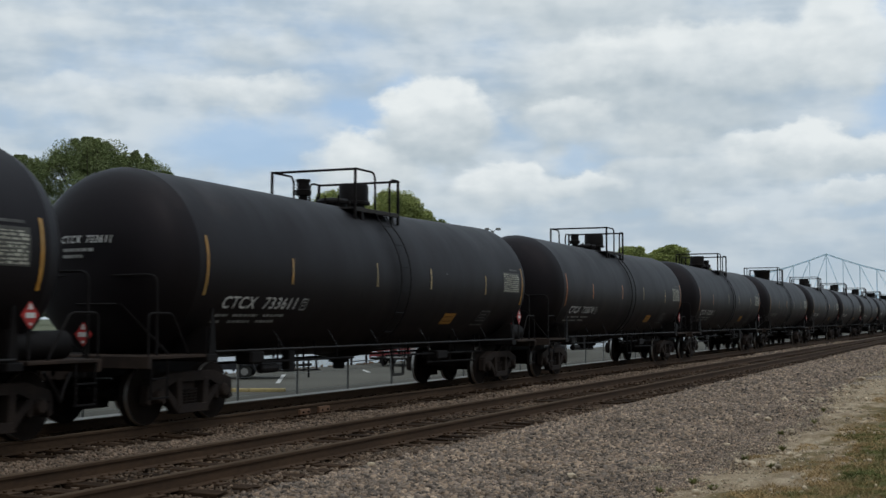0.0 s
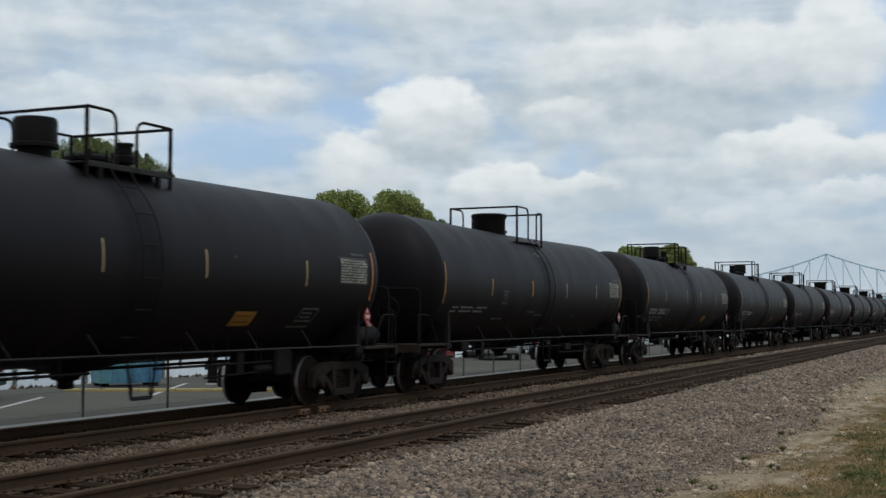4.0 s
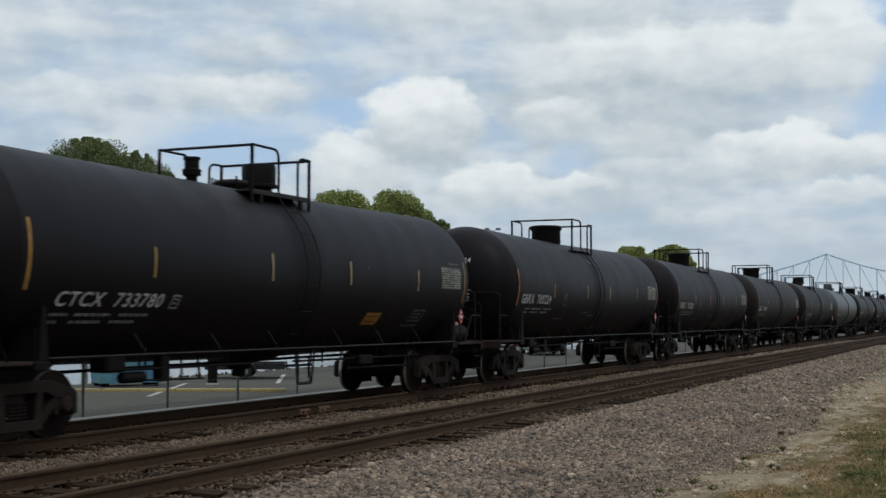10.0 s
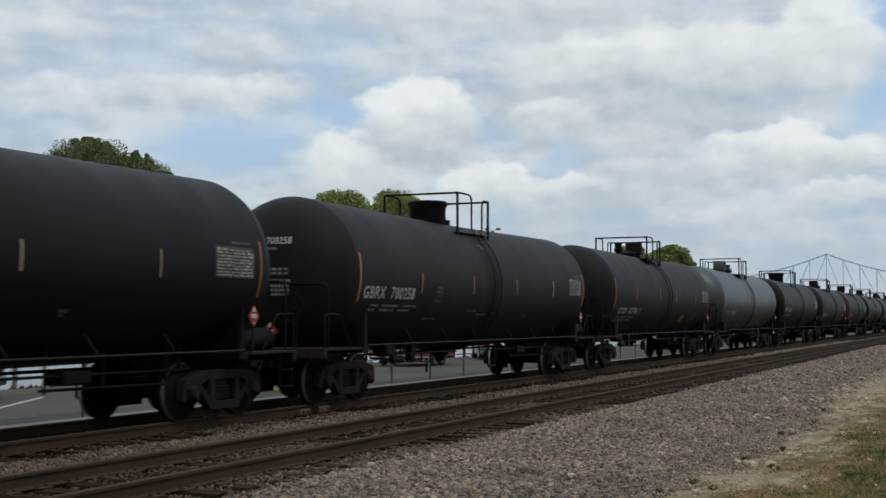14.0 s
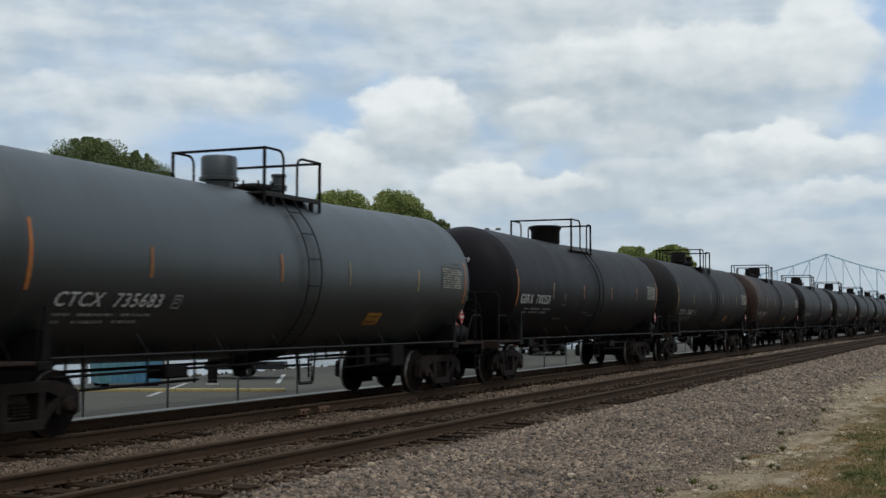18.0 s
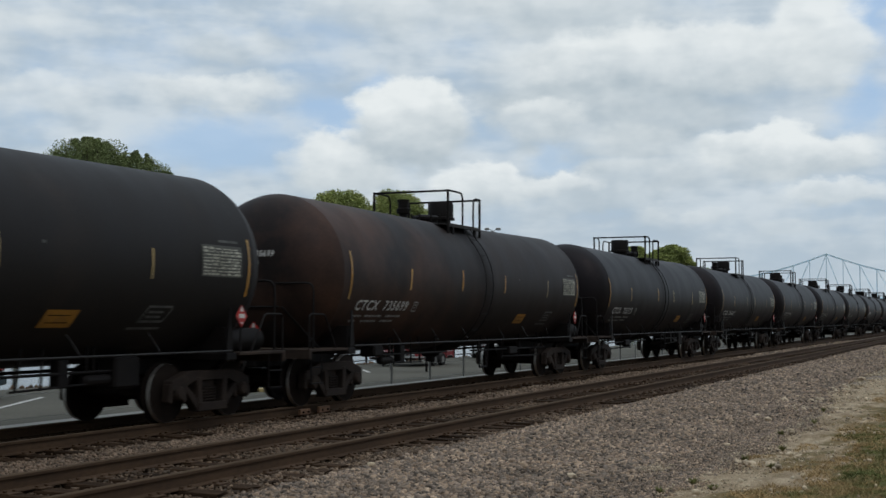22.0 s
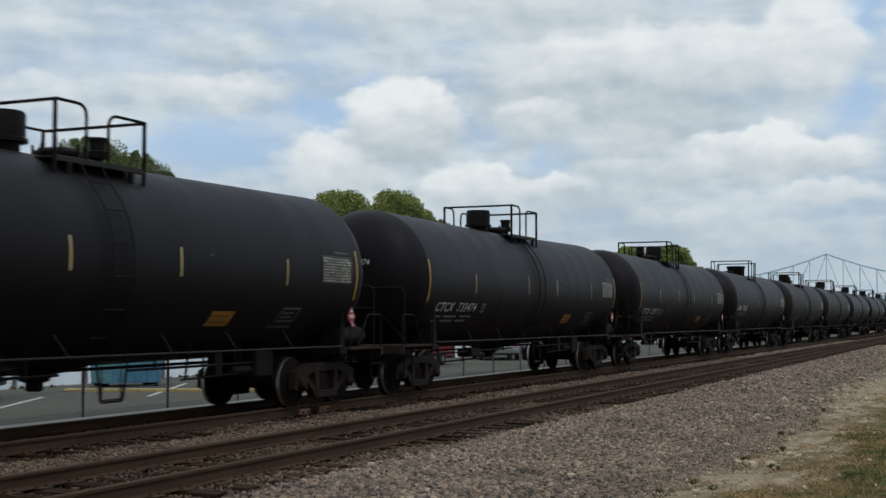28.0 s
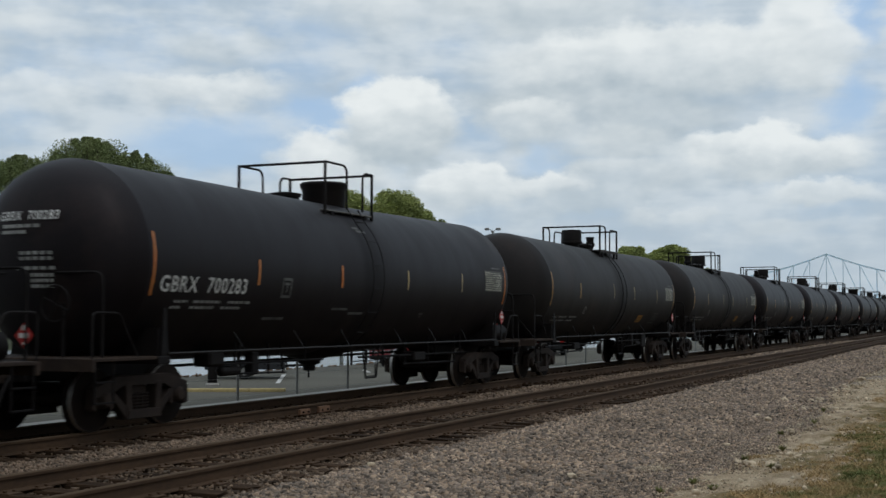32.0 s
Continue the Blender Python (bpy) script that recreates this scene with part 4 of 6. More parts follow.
def build_marks(car, kind):
    """Decals, stencils and placards of a car."""
    domed = kind == "domed"
    bm = BM()
    shell_patch(bm, 5.85, 6.98, 2.30, 2.80)
    part("data_panel", bm, PANEL, car, "dark panel with rows of small pale print")
    bm = BM()
    rng = random.Random(9)
    for r in range(9):
        z = 2.325 + r * 0.051
        x = 5.89
        while x < 6.9:
            w = rng.uniform(0.04, 0.17)
            shell_patch(bm, x, min(x + w, 6.95), z, z + rng.choice((0.018, 0.026, 0.034)), 0.012, nz=1)
            x += w + rng.uniform(0.015, 0.06)
    tagged(part("panel_print", bm, PRINT, car), kind="stuff")
    part("stencil", shell_patch(BM(), 6.35, 6.9, 2.85, 2.89), DIM_MARK, car)
    bm = BM()
    if domed:
        for x0, x1, z in ((-3.58, -3.26, 2.30), (-3.58, -3.26, 2.00), (-3.50, -3.34, 2.22), (-1.6, -1.0, 1.80), (-0.9, -0.3, 1.72), (-3.9, -3.2, 1.62), (2.4, 2.6, 1.72), (2.45, 2.55, 1.66), (-0.45, -0.2, 3.40), (-0.35, 0.05, 3.34)):
            shell_patch(bm, x0, x1, z, z + 0.045, nz=1)
        for x, z0, z1 in ((-3.58, 2.04, 2.30), (-3.30, 2.04, 2.30), (-3.44, 2.10, 2.24)):
            shell_patch(bm, x, x + 0.04, z0, z1, nz=2)
    else:
        for x0, x1, z in ((4.72, 5.32, 1.80), (4.60, 5.20, 1.58), (4.78, 5.14, 1.72), (4.75, 5.10, 1.65), (4.45, 5.25, 1.48)):
            shell_patch(bm, x0, x1, z, z + 0.035, nz=1)
        for x in (4.60, 5.20):
            shell_patch(bm, x, x + 0.035, 1.59, 1.80, slant=0.11, nz=2)
        shell_patch(bm, 2.25, 2.32, 2.62, 2.66, nz=1)
    tagged(part("stencil", bm, DIM_MARK, car), kind="stuff")
    bm = BM()
    for z, runs in ((1.88 if domed else 1.67, ((-6.6, -6.25), (-6.1, -5.35), (-5.15, -4.5))), (1.79 if domed else 1.57, ((-6.65, -6.4), (-6.15, -5.5), (-5.3, -4.75)))):
        for x0, x1 in runs:
            x = x0
            while x < x1:
                # short words
                w = rng.uniform(0.05, 0.16)
                shell_patch(bm, x, min(x + w, x1), z + 0.004, z + 0.046, nz=1)
                x += w + 0.03
    tagged(part("stencil", bm, HEAD_MARK, car), kind="stuff")
    if not domed:
        bm = BM()
        for x0, x1, z in ((-4.03, -3.83, 1.975), (-4.07, -3.87, 1.79), (-3.98, -3.90, 1.92), (-4.0, -3.92, 1.86)):
            shell_patch(bm, x0, x1, z, z + 0.024, nz=1)
        for x in (-4.07, -3.89):
            shell_patch(bm, x, x + 0.024, 1.79, 1.99, slant=0.035, nz=2)
        part("emblem", bm, HEAD_MARK, car, "small white boxed stencil")
        bm = BM()
        shell_patch(bm, 2.50, 3.16, 1.52, 1.76, slant=0.07)
        d = part("warning_decal", bm, ORANGE, car, "orange warning decal")
        bm = BM()
        for z in (1.58, 1.68):
            shell_patch(bm, 2.62, 3.08, z, z + 0.012, 0.012, nz=1)
        tagged(part("decal_print", bm, STEEL_BLACK, d), kind="stuff")
    # placard on its bracket beside the end, and one on the tank's end
    for at in (pose(7.02, -1.53, 1.68), pose(-8.56, -0.30, 1.40, 0, 0, -90)):
        bm = BM()
        v = [bm.verts.new((a, 0.0, b)) for a, b in ((0, -0.185), (0.165, 0), (0, 0.185), (-0.165, 0))]
        w = [bm.verts.new((a, 0.008, b)) for a, b in ((0, -0.185), (0.165, 0), (0, 0.185), (-0.165, 0))]
        bm.faces.new(v), bm.faces.new(w[::-1])
        for k in range(4):
            bm.faces.new((v[k], v[(k + 1) % 4], w[(k + 1) % 4], w[k]))
        p = part("placard", bm, RED, car, "red diamond placard with pale print", at=at)
        bm = BM()
        box(bm, -0.085, 0.085, -0.006, -0.003, -0.035, 0.035)
        prism(bm, [(-0.045, 0.075), (0.045, 0.075), (0.015, 0.15), (-0.015, 0.15)], -0.006, -0.003)
        box(bm, -0.022, 0.022, -0.006, -0.003, -0.13, -0.095)
        part("placard_print", bm, PALE, p)
        part("placard_bracket", box(BM(), -0.02, 0.02, 0.010, 0.03, -0.58 if at.translation.x > 0 else -0.34, 0.1), STEEL_BLACK, p)


STRIPS = {"domed": [(-7.25, 1.98, 2.92), (-4.36, 2.20, 2.62), (-1.42, 2.22, 2.64), (1.5, 2.24, 2.64), (4.42, 2.25, 2.67), (7.2, 2.0, 2.93)],
          "plain": [(-7.20, 2.01, 2.94), (-4.52, 2.24, 2.69), (-1.2, 2.28, 2.75), (1.05, 2.28, 2.72), (4.64, 2.22, 2.67), (7.2, 2.0, 2.94)],
          "turned": [(-7.27, 2.01, 2.94), (-4.65, 2.24, 2.69), (-1.05, 2.28, 2.75), (1.46, 2.28, 2.72), (4.60, 2.22, 2.67), (7.2, 2.0, 2.94)]}
# how far a car's own strips lie from the usual places, and which of them have faded
STRIP_SHIFT = {0: (0.06, 0, 0, 0.36, 0, 0), 1: (0.08, 0, 0, 0.5, 0.05, 0), 2: (0, 0.08, 0, 0, 0, 0), 4: (0, 0.05, 0, 0, 0, 0), 6: (-0.04, -0.08, -0.1, 0.5, 0, 0),
               7: (-0.1, -0.08, 0.1, -0.4, 0, 0), 8: (-0.06, 0, 0, 0, 0, 0), 10: (-0.1, -0.15, -0.13, 0.15, 0, 0.05), 11: (0, -0.08, 0, 0, 0, 0), 12: (-0.08, -0.1, -0.2, -0.15, 0, 0),
               13: (-0.1, 0, -0.2, 0, 0, 0), 14: (0.15, 0.15, -0.35, 0.15, -0.15, 0), 15: (-0.1, -0.13, 0, -0.1, 0, 0.1), 18: (-0.05, 0, 0.12, -0.03, 0.1, 0.1), 19: (0, 0, -0.25, 0.1, 0, 0)}
BRIGHT_STRIPS = {1: (0, 1, 2, 5), 4: (0, 1, 2, 3, 5), 7: (0, 1, 5), 10: (0, 1, 2, 3, 5), 11: (0, 1, 2, 5), 12: (0, 2, 3, 4, 5), 14: (0, 1, 2, 3, 5), 15: (0, 1, 2, 5), 19: (0, 1, 2, 3, 5)}
ORANGE_STRIPS = (1, 2, 7, 8, 9, 10, 11, 12, 20)


def add_strips(car, i, kind):
    """Reflective strips along the shell, amber or faded, each car's a little differently placed."""
    shift = STRIP_SHIFT.get(i, (0, 0, 0, 0, 0, 0))
    amber = BRIGHT_STRIPS.get(i, (0, 1, 2, 5) if kind == "domed" else (0, 1, 5))
    paint = ORANGE_STRIP if i in ORANGE_STRIPS else STRIP
    for k, (x, z0, z1) in enumerate(STRIPS[kind]):
        faded = k not in amber
        x, w, lean = x + shift[k], 0.024 if faded else 0.03, 0.06 if i == 14 and 0 < k < 5 else 0.0
        part("reflective_strip", shell_patch(BM(), x - w, x + w, z0, z1, slant=lean), PALE_STRIP if faded else paint, car, "faded pale reflective strip" if faded else "orange reflective strip" if paint is ORANGE_STRIP else "amber reflective strip")


def build_car(kind):
    car = thing("tank_car", pose(0, TRAIN_TRACK, 0), "long black railway tank car with a railed platform on its top", "tank car", "tank cars of the freight train")
    part("tank", SHARED["tank"], None, car)
    build_platform(car, kind)
    build_ladder(car)
    build_under(car, kind)
    for e in (-1, 1):
        build_end(car, e)
        build_truck(car, e * 6.85)
    bm = BM()
    lathe(bm, [(0.10, 6.98), (0.19, 7.04), (0.20, 8.22), (0.10, 8.30)], "x", (0, -1.02, 1.28), 16)
    part("air_reservoir", bm, STEEL_BLACK, car, "dark cylindrical air reservoir", True)
    bm = BM()
    if kind == "domed":
        ring = [(-8.30, -0.62 + 0.26 * math.cos(k * math.pi / 10), 1.85 + 0.26 * math.sin(k * math.pi / 10)) for k in range(21)]
        tube(bm, ring, 0.016, 6, False)
        for k in range(4):
            a = k * math.pi / 2 + 0.4
            tube(bm, [(-8.30, -0.62, 1.85), (-8.30, -0.62 + 0.26 * math.cos(a), 1.85 + 0.26 * math.sin(a))], 0.012, 5)
        tube(bm, [(-8.30, -0.62, 1.85), (-8.12, -0.62, 1.85), (-8.12, -0.62, 1.05)], 0.03, 6)
        part("brake_wheel", bm, STEEL_BLACK, car, "hand brake wheel on its stand")
    else:
        tube(bm, [(-8.10, -0.55, 1.86), (-8.10, 0.2, 1.86)], 0.022, 6)
        tube(bm, [(-8.10, -0.62, 1.86), (-7.5, -1.1, 1.07)], 0.022, 6)
        part("end_brace", bm, STEEL_BLACK, car)
    build_marks(car, kind)
    return car


# number, marks, layout of the roof fittings, paint
CARS = [(-1, "", "plain", BLACK), (0, "CTCX 733611", "plain", BLACK), (1, "CTCX 735670", "plain", BLACK), (2, "CTCX 733593", "turned", BLACK),
        (3, "", "domed", BLACK), (4, "CTCX 735673", "turned", BLACK), (5, "CTCX 733380", "plain", BLACK), (6, "CTCX 733780", "plain", BLACK),
        (7, "GBRX 700224", "domed", BLACK), (8, "GBRX 700206", "domed", BLACK), (9, "GBRX 700258", "domed", DUSTY), (10, "CTCX 733794", "plain", DUSTY),
        (11, "CTCX 735683", "turned", GREY), (12, "GBRX 700259", "domed", BLACK), (13, "CTCX 733603", "turned", DUSTY), (14, "CTCX 735699", "plain", BROWN),
        (15, "CTCX 735715", "turned", BLACK), (16, "CTCX 733668", "plain", BLACK), (17, "CTCX 733744", "turned", BLACK), (18, "CTCX 733474", "turned", BLACK),
        (19, "CTCX 733711", "plain", BLACK), (20, "GBRX 700283", "domed", BLACK), (21, "", "turned", DUSTY), (22, "", "plain", DUSTY), (23, "", "plain", BLACK),
        (24, "", "turned", BLACK), (25, "", "plain", BLACK), (26, "", "domed", BLACK), (27, "", "turned", DUSTY), (28, "", "plain", BLACK), (29, "", "plain", BLACK)]


SLACK = {6: 0.12, 14: 0.2, 15: 0.22, 16: 0.1, 18: 0.12, 19: 0.33, 20: 0.37}
# and how far its reporting mark lies from the usual place
MARK_SHIFT = {0: 0.12, 1: 0.12, 2: -0.06, 6: 0.06, 13: -0.12, 15: -0.08, 18: -0.08}


def make_train():
    texts = {}
    for i, body, kind, paint in CARS:
        if body:
            if kind == "domed":
                texts[i] = (side_letters(body, -7.06, 2.04, 2.35, 0.25, 0.0), head_letters(body, 0.6, 3.07, 1.1, 0.14, 0.0))
            else:
                texts[i] = (side_letters(body, -6.66 + MARK_SHIFT.get(i, 0.0), 1.805, 2.34, 0.205, 0.2), head_letters(body, 0.46, 2.80, 0.95, 0.12, 0.2))
    first, train = {}, []
    for i, body, kind, paint in CARS:
        x = CAR0 + PITCH_CAR * i - SLACK.get(i, 0.25 if i > 20 else 0.0)
        if kind not in first:
            car = first[kind] = build_car(kind)
            car.matrix_basis = pose(x, TRAIN_TRACK, 0)
        else:
            car = copy_thing(first[kind], pose(x, TRAIN_TRACK, 0))
        train.append((car, i, x))
    looks = {BLACK: "black", GREY: "blue-grey", BROWN: "rust-brown", DUSTY: "dusty dark brown-black"}
    roof = {"plain": "a railed roof platform", "turned": "a railed roof platform", "domed": "a wide roof dome"}
    for (car, i, x), (_, body, kind, paint) in zip(train, CARS):
        for ob in car.children:
            if ob.name.split(".")[0] == "tank":
                ob.material_slots[0].link = "OBJECT"
                ob.material_slots[0].material = paint
            elif paint is GREY and ob.name.split(".")[0] in ("manway_dome", "relief_valve"):
                ob.material_slots[0].link = "OBJECT"
                ob.material_slots[0].material = GREY
        if i == 20:
            # this car carries its dome at the other end of the platform
            for ob in car.children:
                if ob.name.split(".")[0] == "manway_dome":
                    ob.matrix_basis = pose(1.3, 0, -0.06)
                elif ob.name.split(".")[0] == "manway_cover":
                    ob.matrix_basis = pose(-1.0, 0, 0)
        tagged(car, f"{looks[paint]} railway tank car with {roof[kind]}")
        add_strips(car, i, kind)
        if i in texts:
            for me in texts[i][0] + texts[i][1]:
                part("lettering", me, None, car, "white painted reporting mark")
            bm = BM()
            rows = [(2.96, 0.5, -0.25), (2.87, 0.5, 0.0)]
            if kind == "domed":
                rows += [(2.56, 0.1, -0.5), (2.48, 0.1, -0.5), (2.34, 0.15, -0.55), (2.24, -0.1, -0.5), (2.16, -0.1, -0.5), (2.08, -0.1, -0.5)]
            else:
                rows = [(2.67, 0.40, -0.22), (2.57, 0.40, -0.02)]
            for z, a, b in rows:
                for k in range(5):
                    y = a + (b - a) * k / 5
                    r = math.hypot(y, z - 2.5) / R
                    q = -LONG - 0.8 * math.sqrt(1 - r * r) * (1.06 - 0.06 * r) - 0.05
                    w = (b - a) / 5 * 0.8
                    v = [bm.verts.new((q, y + dy, z + dz)) for dy, dz in ((0, 0), (w, 0), (w, 0.05), (0, 0.05))]
                    bm.faces.new(v)
            tagged(part("stencil", bm, HEAD_MARK, car), kind="stuff")
    return train


TRAIN = make_train()

# ---------------------------------------------------------------- beyond the tracks
TEAL = material("teal_painted_sheet", (0.16, 0.38, 0.42), (0.10, 0.28, 0.50), 0.55, 0.0, 0.9, 9.0, 0.1, 0.9)
DARK_GLASS = material("dark_window_glass", (0.03, 0.035, 0.04), (0.05, 0.055, 0.06), 0.15, 0.0, 1.0, 3.0, 0.0)
CAR_DARK = material("dark_car_paint", (0.025, 0.027, 0.032), (0.035, 0.036, 0.04), 0.3, 0.0, 1.0, 8.0, 0.0)
CAR_PALE = material("silver_car_paint", (0.38, 0.39, 0.40), (0.32, 0.33, 0.34), 0.35, 0.3, 1.0, 8.0, 0.0)
RUBBER = material("black_tyre_rubber", (0.02, 0.02, 0.02), (0.035, 0.034, 0.032), 0.9, 0.0, 4.0, 30.0, 0.1)
RED_PAINT = material("faded_red_paint", (0.30, 0.035, 0.04), (0.24, 0.055, 0.06), 0.6, 0.0, 1.2, 12.0, 0.05)
LAMP_RED = material("red_tail_lens", (0.35, 0.02, 0.02), None, 0.3, 0.0, 5.0, 20.0, 0.0)
BARK = material("grey_brown_bark", (0.10, 0.08, 0.06), (0.06, 0.05, 0.04), 0.95, 0.0, 2.0, 18.0, 0.8, 0.8, 0, (1, 1, 0.2))
LEAF_DARK = material("dark_green_leaves", (0.19, 0.24, 0.09), (0.24, 0.28, 0.11), 0.7, 0.0, 0.4, 4.0, 0.0, 0.8, 0.22, (1, 1, 1), True)
LEAF_LIGHT = material("yellow_green_leaves", (0.36, 0.40, 0.12), (0.26, 0.31, 0.10), 0.7, 0.0, 0.4, 4.0, 0.0, 0.8, 0.25, (1, 1, 1), True)
# distance haze is put into the bridge's base colour, paler and bluer than steel
HAZED_STEEL = material("haze_pale_bridge_steel", (0.66, 0.86, 1.0), (0.60, 0.79, 0.93), 0.8, 0.0, 0.05, 1.0, 0.0)
FAR_WOOD = material("far_dark_woods", (0.06, 0.075, 0.05), (0.09, 0.10, 0.07), 0.9, 0.0, 0.1, 1.0, 0.0, 0.8, 0.3, (1, 1, 1), True)


def concrete_edge():
    """A row of pale concrete slabs between the ballast and the fence."""
    e = thing("pavement_edge", pose(0, 0, 0), "row of pale concrete edge slabs beside the track", "pavement", kind="structure")
    lengths = [to_mesh("edge_slab", box(BM(), 0.01, 2.99, 14.28, 14.80, -0.3, -0.10, 0.015), CONCRETE)]
    for k in range(46):
        part("edge_slab", lengths[0], None, e, at=pose(-6 + 3 * k, 0, 0.006 * smooth_noise(k, 2.0)))
    me = to_mesh("edge_slab", box(BM(), 132, 420, 14.28, 14.80, -0.3, -0.10), CONCRETE)
    part("edge_slab", me, None, e)


concrete_edge()


def fence():
    f = thing("fence", pose(0, 15.15, 0), "low galvanised steel fence of thin posts and wires", "fence", kind="structure")
    post = to_mesh("fence_post", lathe(BM(), [(0.03, -0.3), (0.03, 1.05), (0.036, 1.06), (0.03, 1.09), (0.008, 1.11)], n=10), GALVANISED, True)
    for k in range(-6, 42):
        part("fence_post", post, None, f, at=pose(18.4 + 2.55 * k, 0, 0, 0.6 * smooth_noise(k, 1.0, 1.7), 0.6 * smooth_noise(k, 5.0, 1.7), 0))
    part("top_rail", tube(BM(), [(3.1, 0, 1.03), (122.95, 0, 1.03)], 0.02, 6), GALVANISED, f)
    for z in (-0.05, 0.35, 0.7):
        part("wire", tube(BM(), [(3.1, -0.03, z), (122.95, -0.03, z)], 0.004, 4), GALVANISED, f)


fence()

# parking stripes and the yellow kerb
for k, (x0, y0, x1, y1) in enumerate(((16.8, 16.8, 22.8, 19.9), (24.0, 17.9, 29.2, 20.5), (30.4, 18.3, 35.3, 21.0), (37.6, 19.1, 41.6, 21.7), (45.0, 19.6, 50.0, 22.4))):
    d = Vector((x1 - x0, y1 - y0, 0))
    s = Vector((-d.y, d.x, 0)).normalized() * 0.06
    z = -0.148 if max(y0, y1) < 23 else -0.13
    quad = [(x0 - s.x, y0 - s.y, z), (x1 - s.x, y1 - s.y, z + 0.004), (x1 + s.x, y1 + s.y, z + 0.004), (x0 + s.x, y0 + s.y, z)]
    tagged(new("parking_stripe", sheet_from("parking_stripe", quad, [(0, 1, 2, 3)], ROAD_WHITE)), "worn white parking stripe on grey asphalt", "road marking", "parking stripes", "structure")


def kerb():
    k = thing("kerb", pose(24.7, 20.9, -0.17, 0, 0, -65.0), "kerb painted yellow across the parking lot", "kerb", kind="structure")
    me = to_mesh("kerb_stone", box(BM(), 0.004, 0.896, -0.07, 0.07, 0.0, 0.10, 0.02), ROAD_YELLOW)
    for i in range(6):
        part("kerb_stone", me, None, k, at=pose(0.9 * i, 0, 0))


kerb()

def river_railing():
    """Dark steel railing along the river's edge of the lot."""
    r = thing("railing", pose(43.0, 22.62, -0.15, 0, 0, 0), "dark steel railing along the edge of the river", "railing", kind="structure")
    post = to_mesh("railing_post", box(BM(), -0.035, 0.035, -0.035, 0.035, 0.0, 1.1, 0.005), STEEL_BLACK)
    for i in range(24):
        part("railing_post", post, None, r, at=pose(1.25 * i, 0, 0))
    for z in (0.15, 0.62, 1.06):
        part("railing_bar", tube(BM(), [(0, 0, z), (28.75, 0, z)], 0.022, 6), STEEL_BLACK, r)


river_railing()


def skip_container():
    """A low teal steel skip with ribs, a rolled rim and two lids."""
    k = thing("skip", pose(27.6, 21.3, -0.155, 0, 0, -38.0), "low teal and blue steel skip with closed lids", "skip")
    bm = BM()
    prism(bm, [(-0.80, 0.10), (0.80, 0.10), (0.88, 1.02), (-0.88, 1.02)], -0.5, 0.5)
    part("body", bm, TEAL, k)
    for i in range(6):
        x = -0.75 + i * 0.30
        part("rib", box(BM(), x - 0.035, x + 0.035, -0.54, -0.499, 0.12, 1.0), TEAL, k)
    part("rim", box(BM(), -0.92, 0.92, -0.56, 0.56, 1.0, 1.06, 0.015), TEAL, k)
    for x in (-0.45, 0.45):
        part("lid", box(BM(), x - 0.44, x + 0.44, -0.52, 0.52, 1.06, 1.10, 0.015), STEEL_BLACK, k)
    for x in (-0.65, 0.65):
        for y in (-0.35, 0.35):
            part("foot", box(BM(), x - 0.1, x + 0.1, y - 0.08, y + 0.08, 0.0, 0.10), STEEL_BLACK, k)


skip_container()


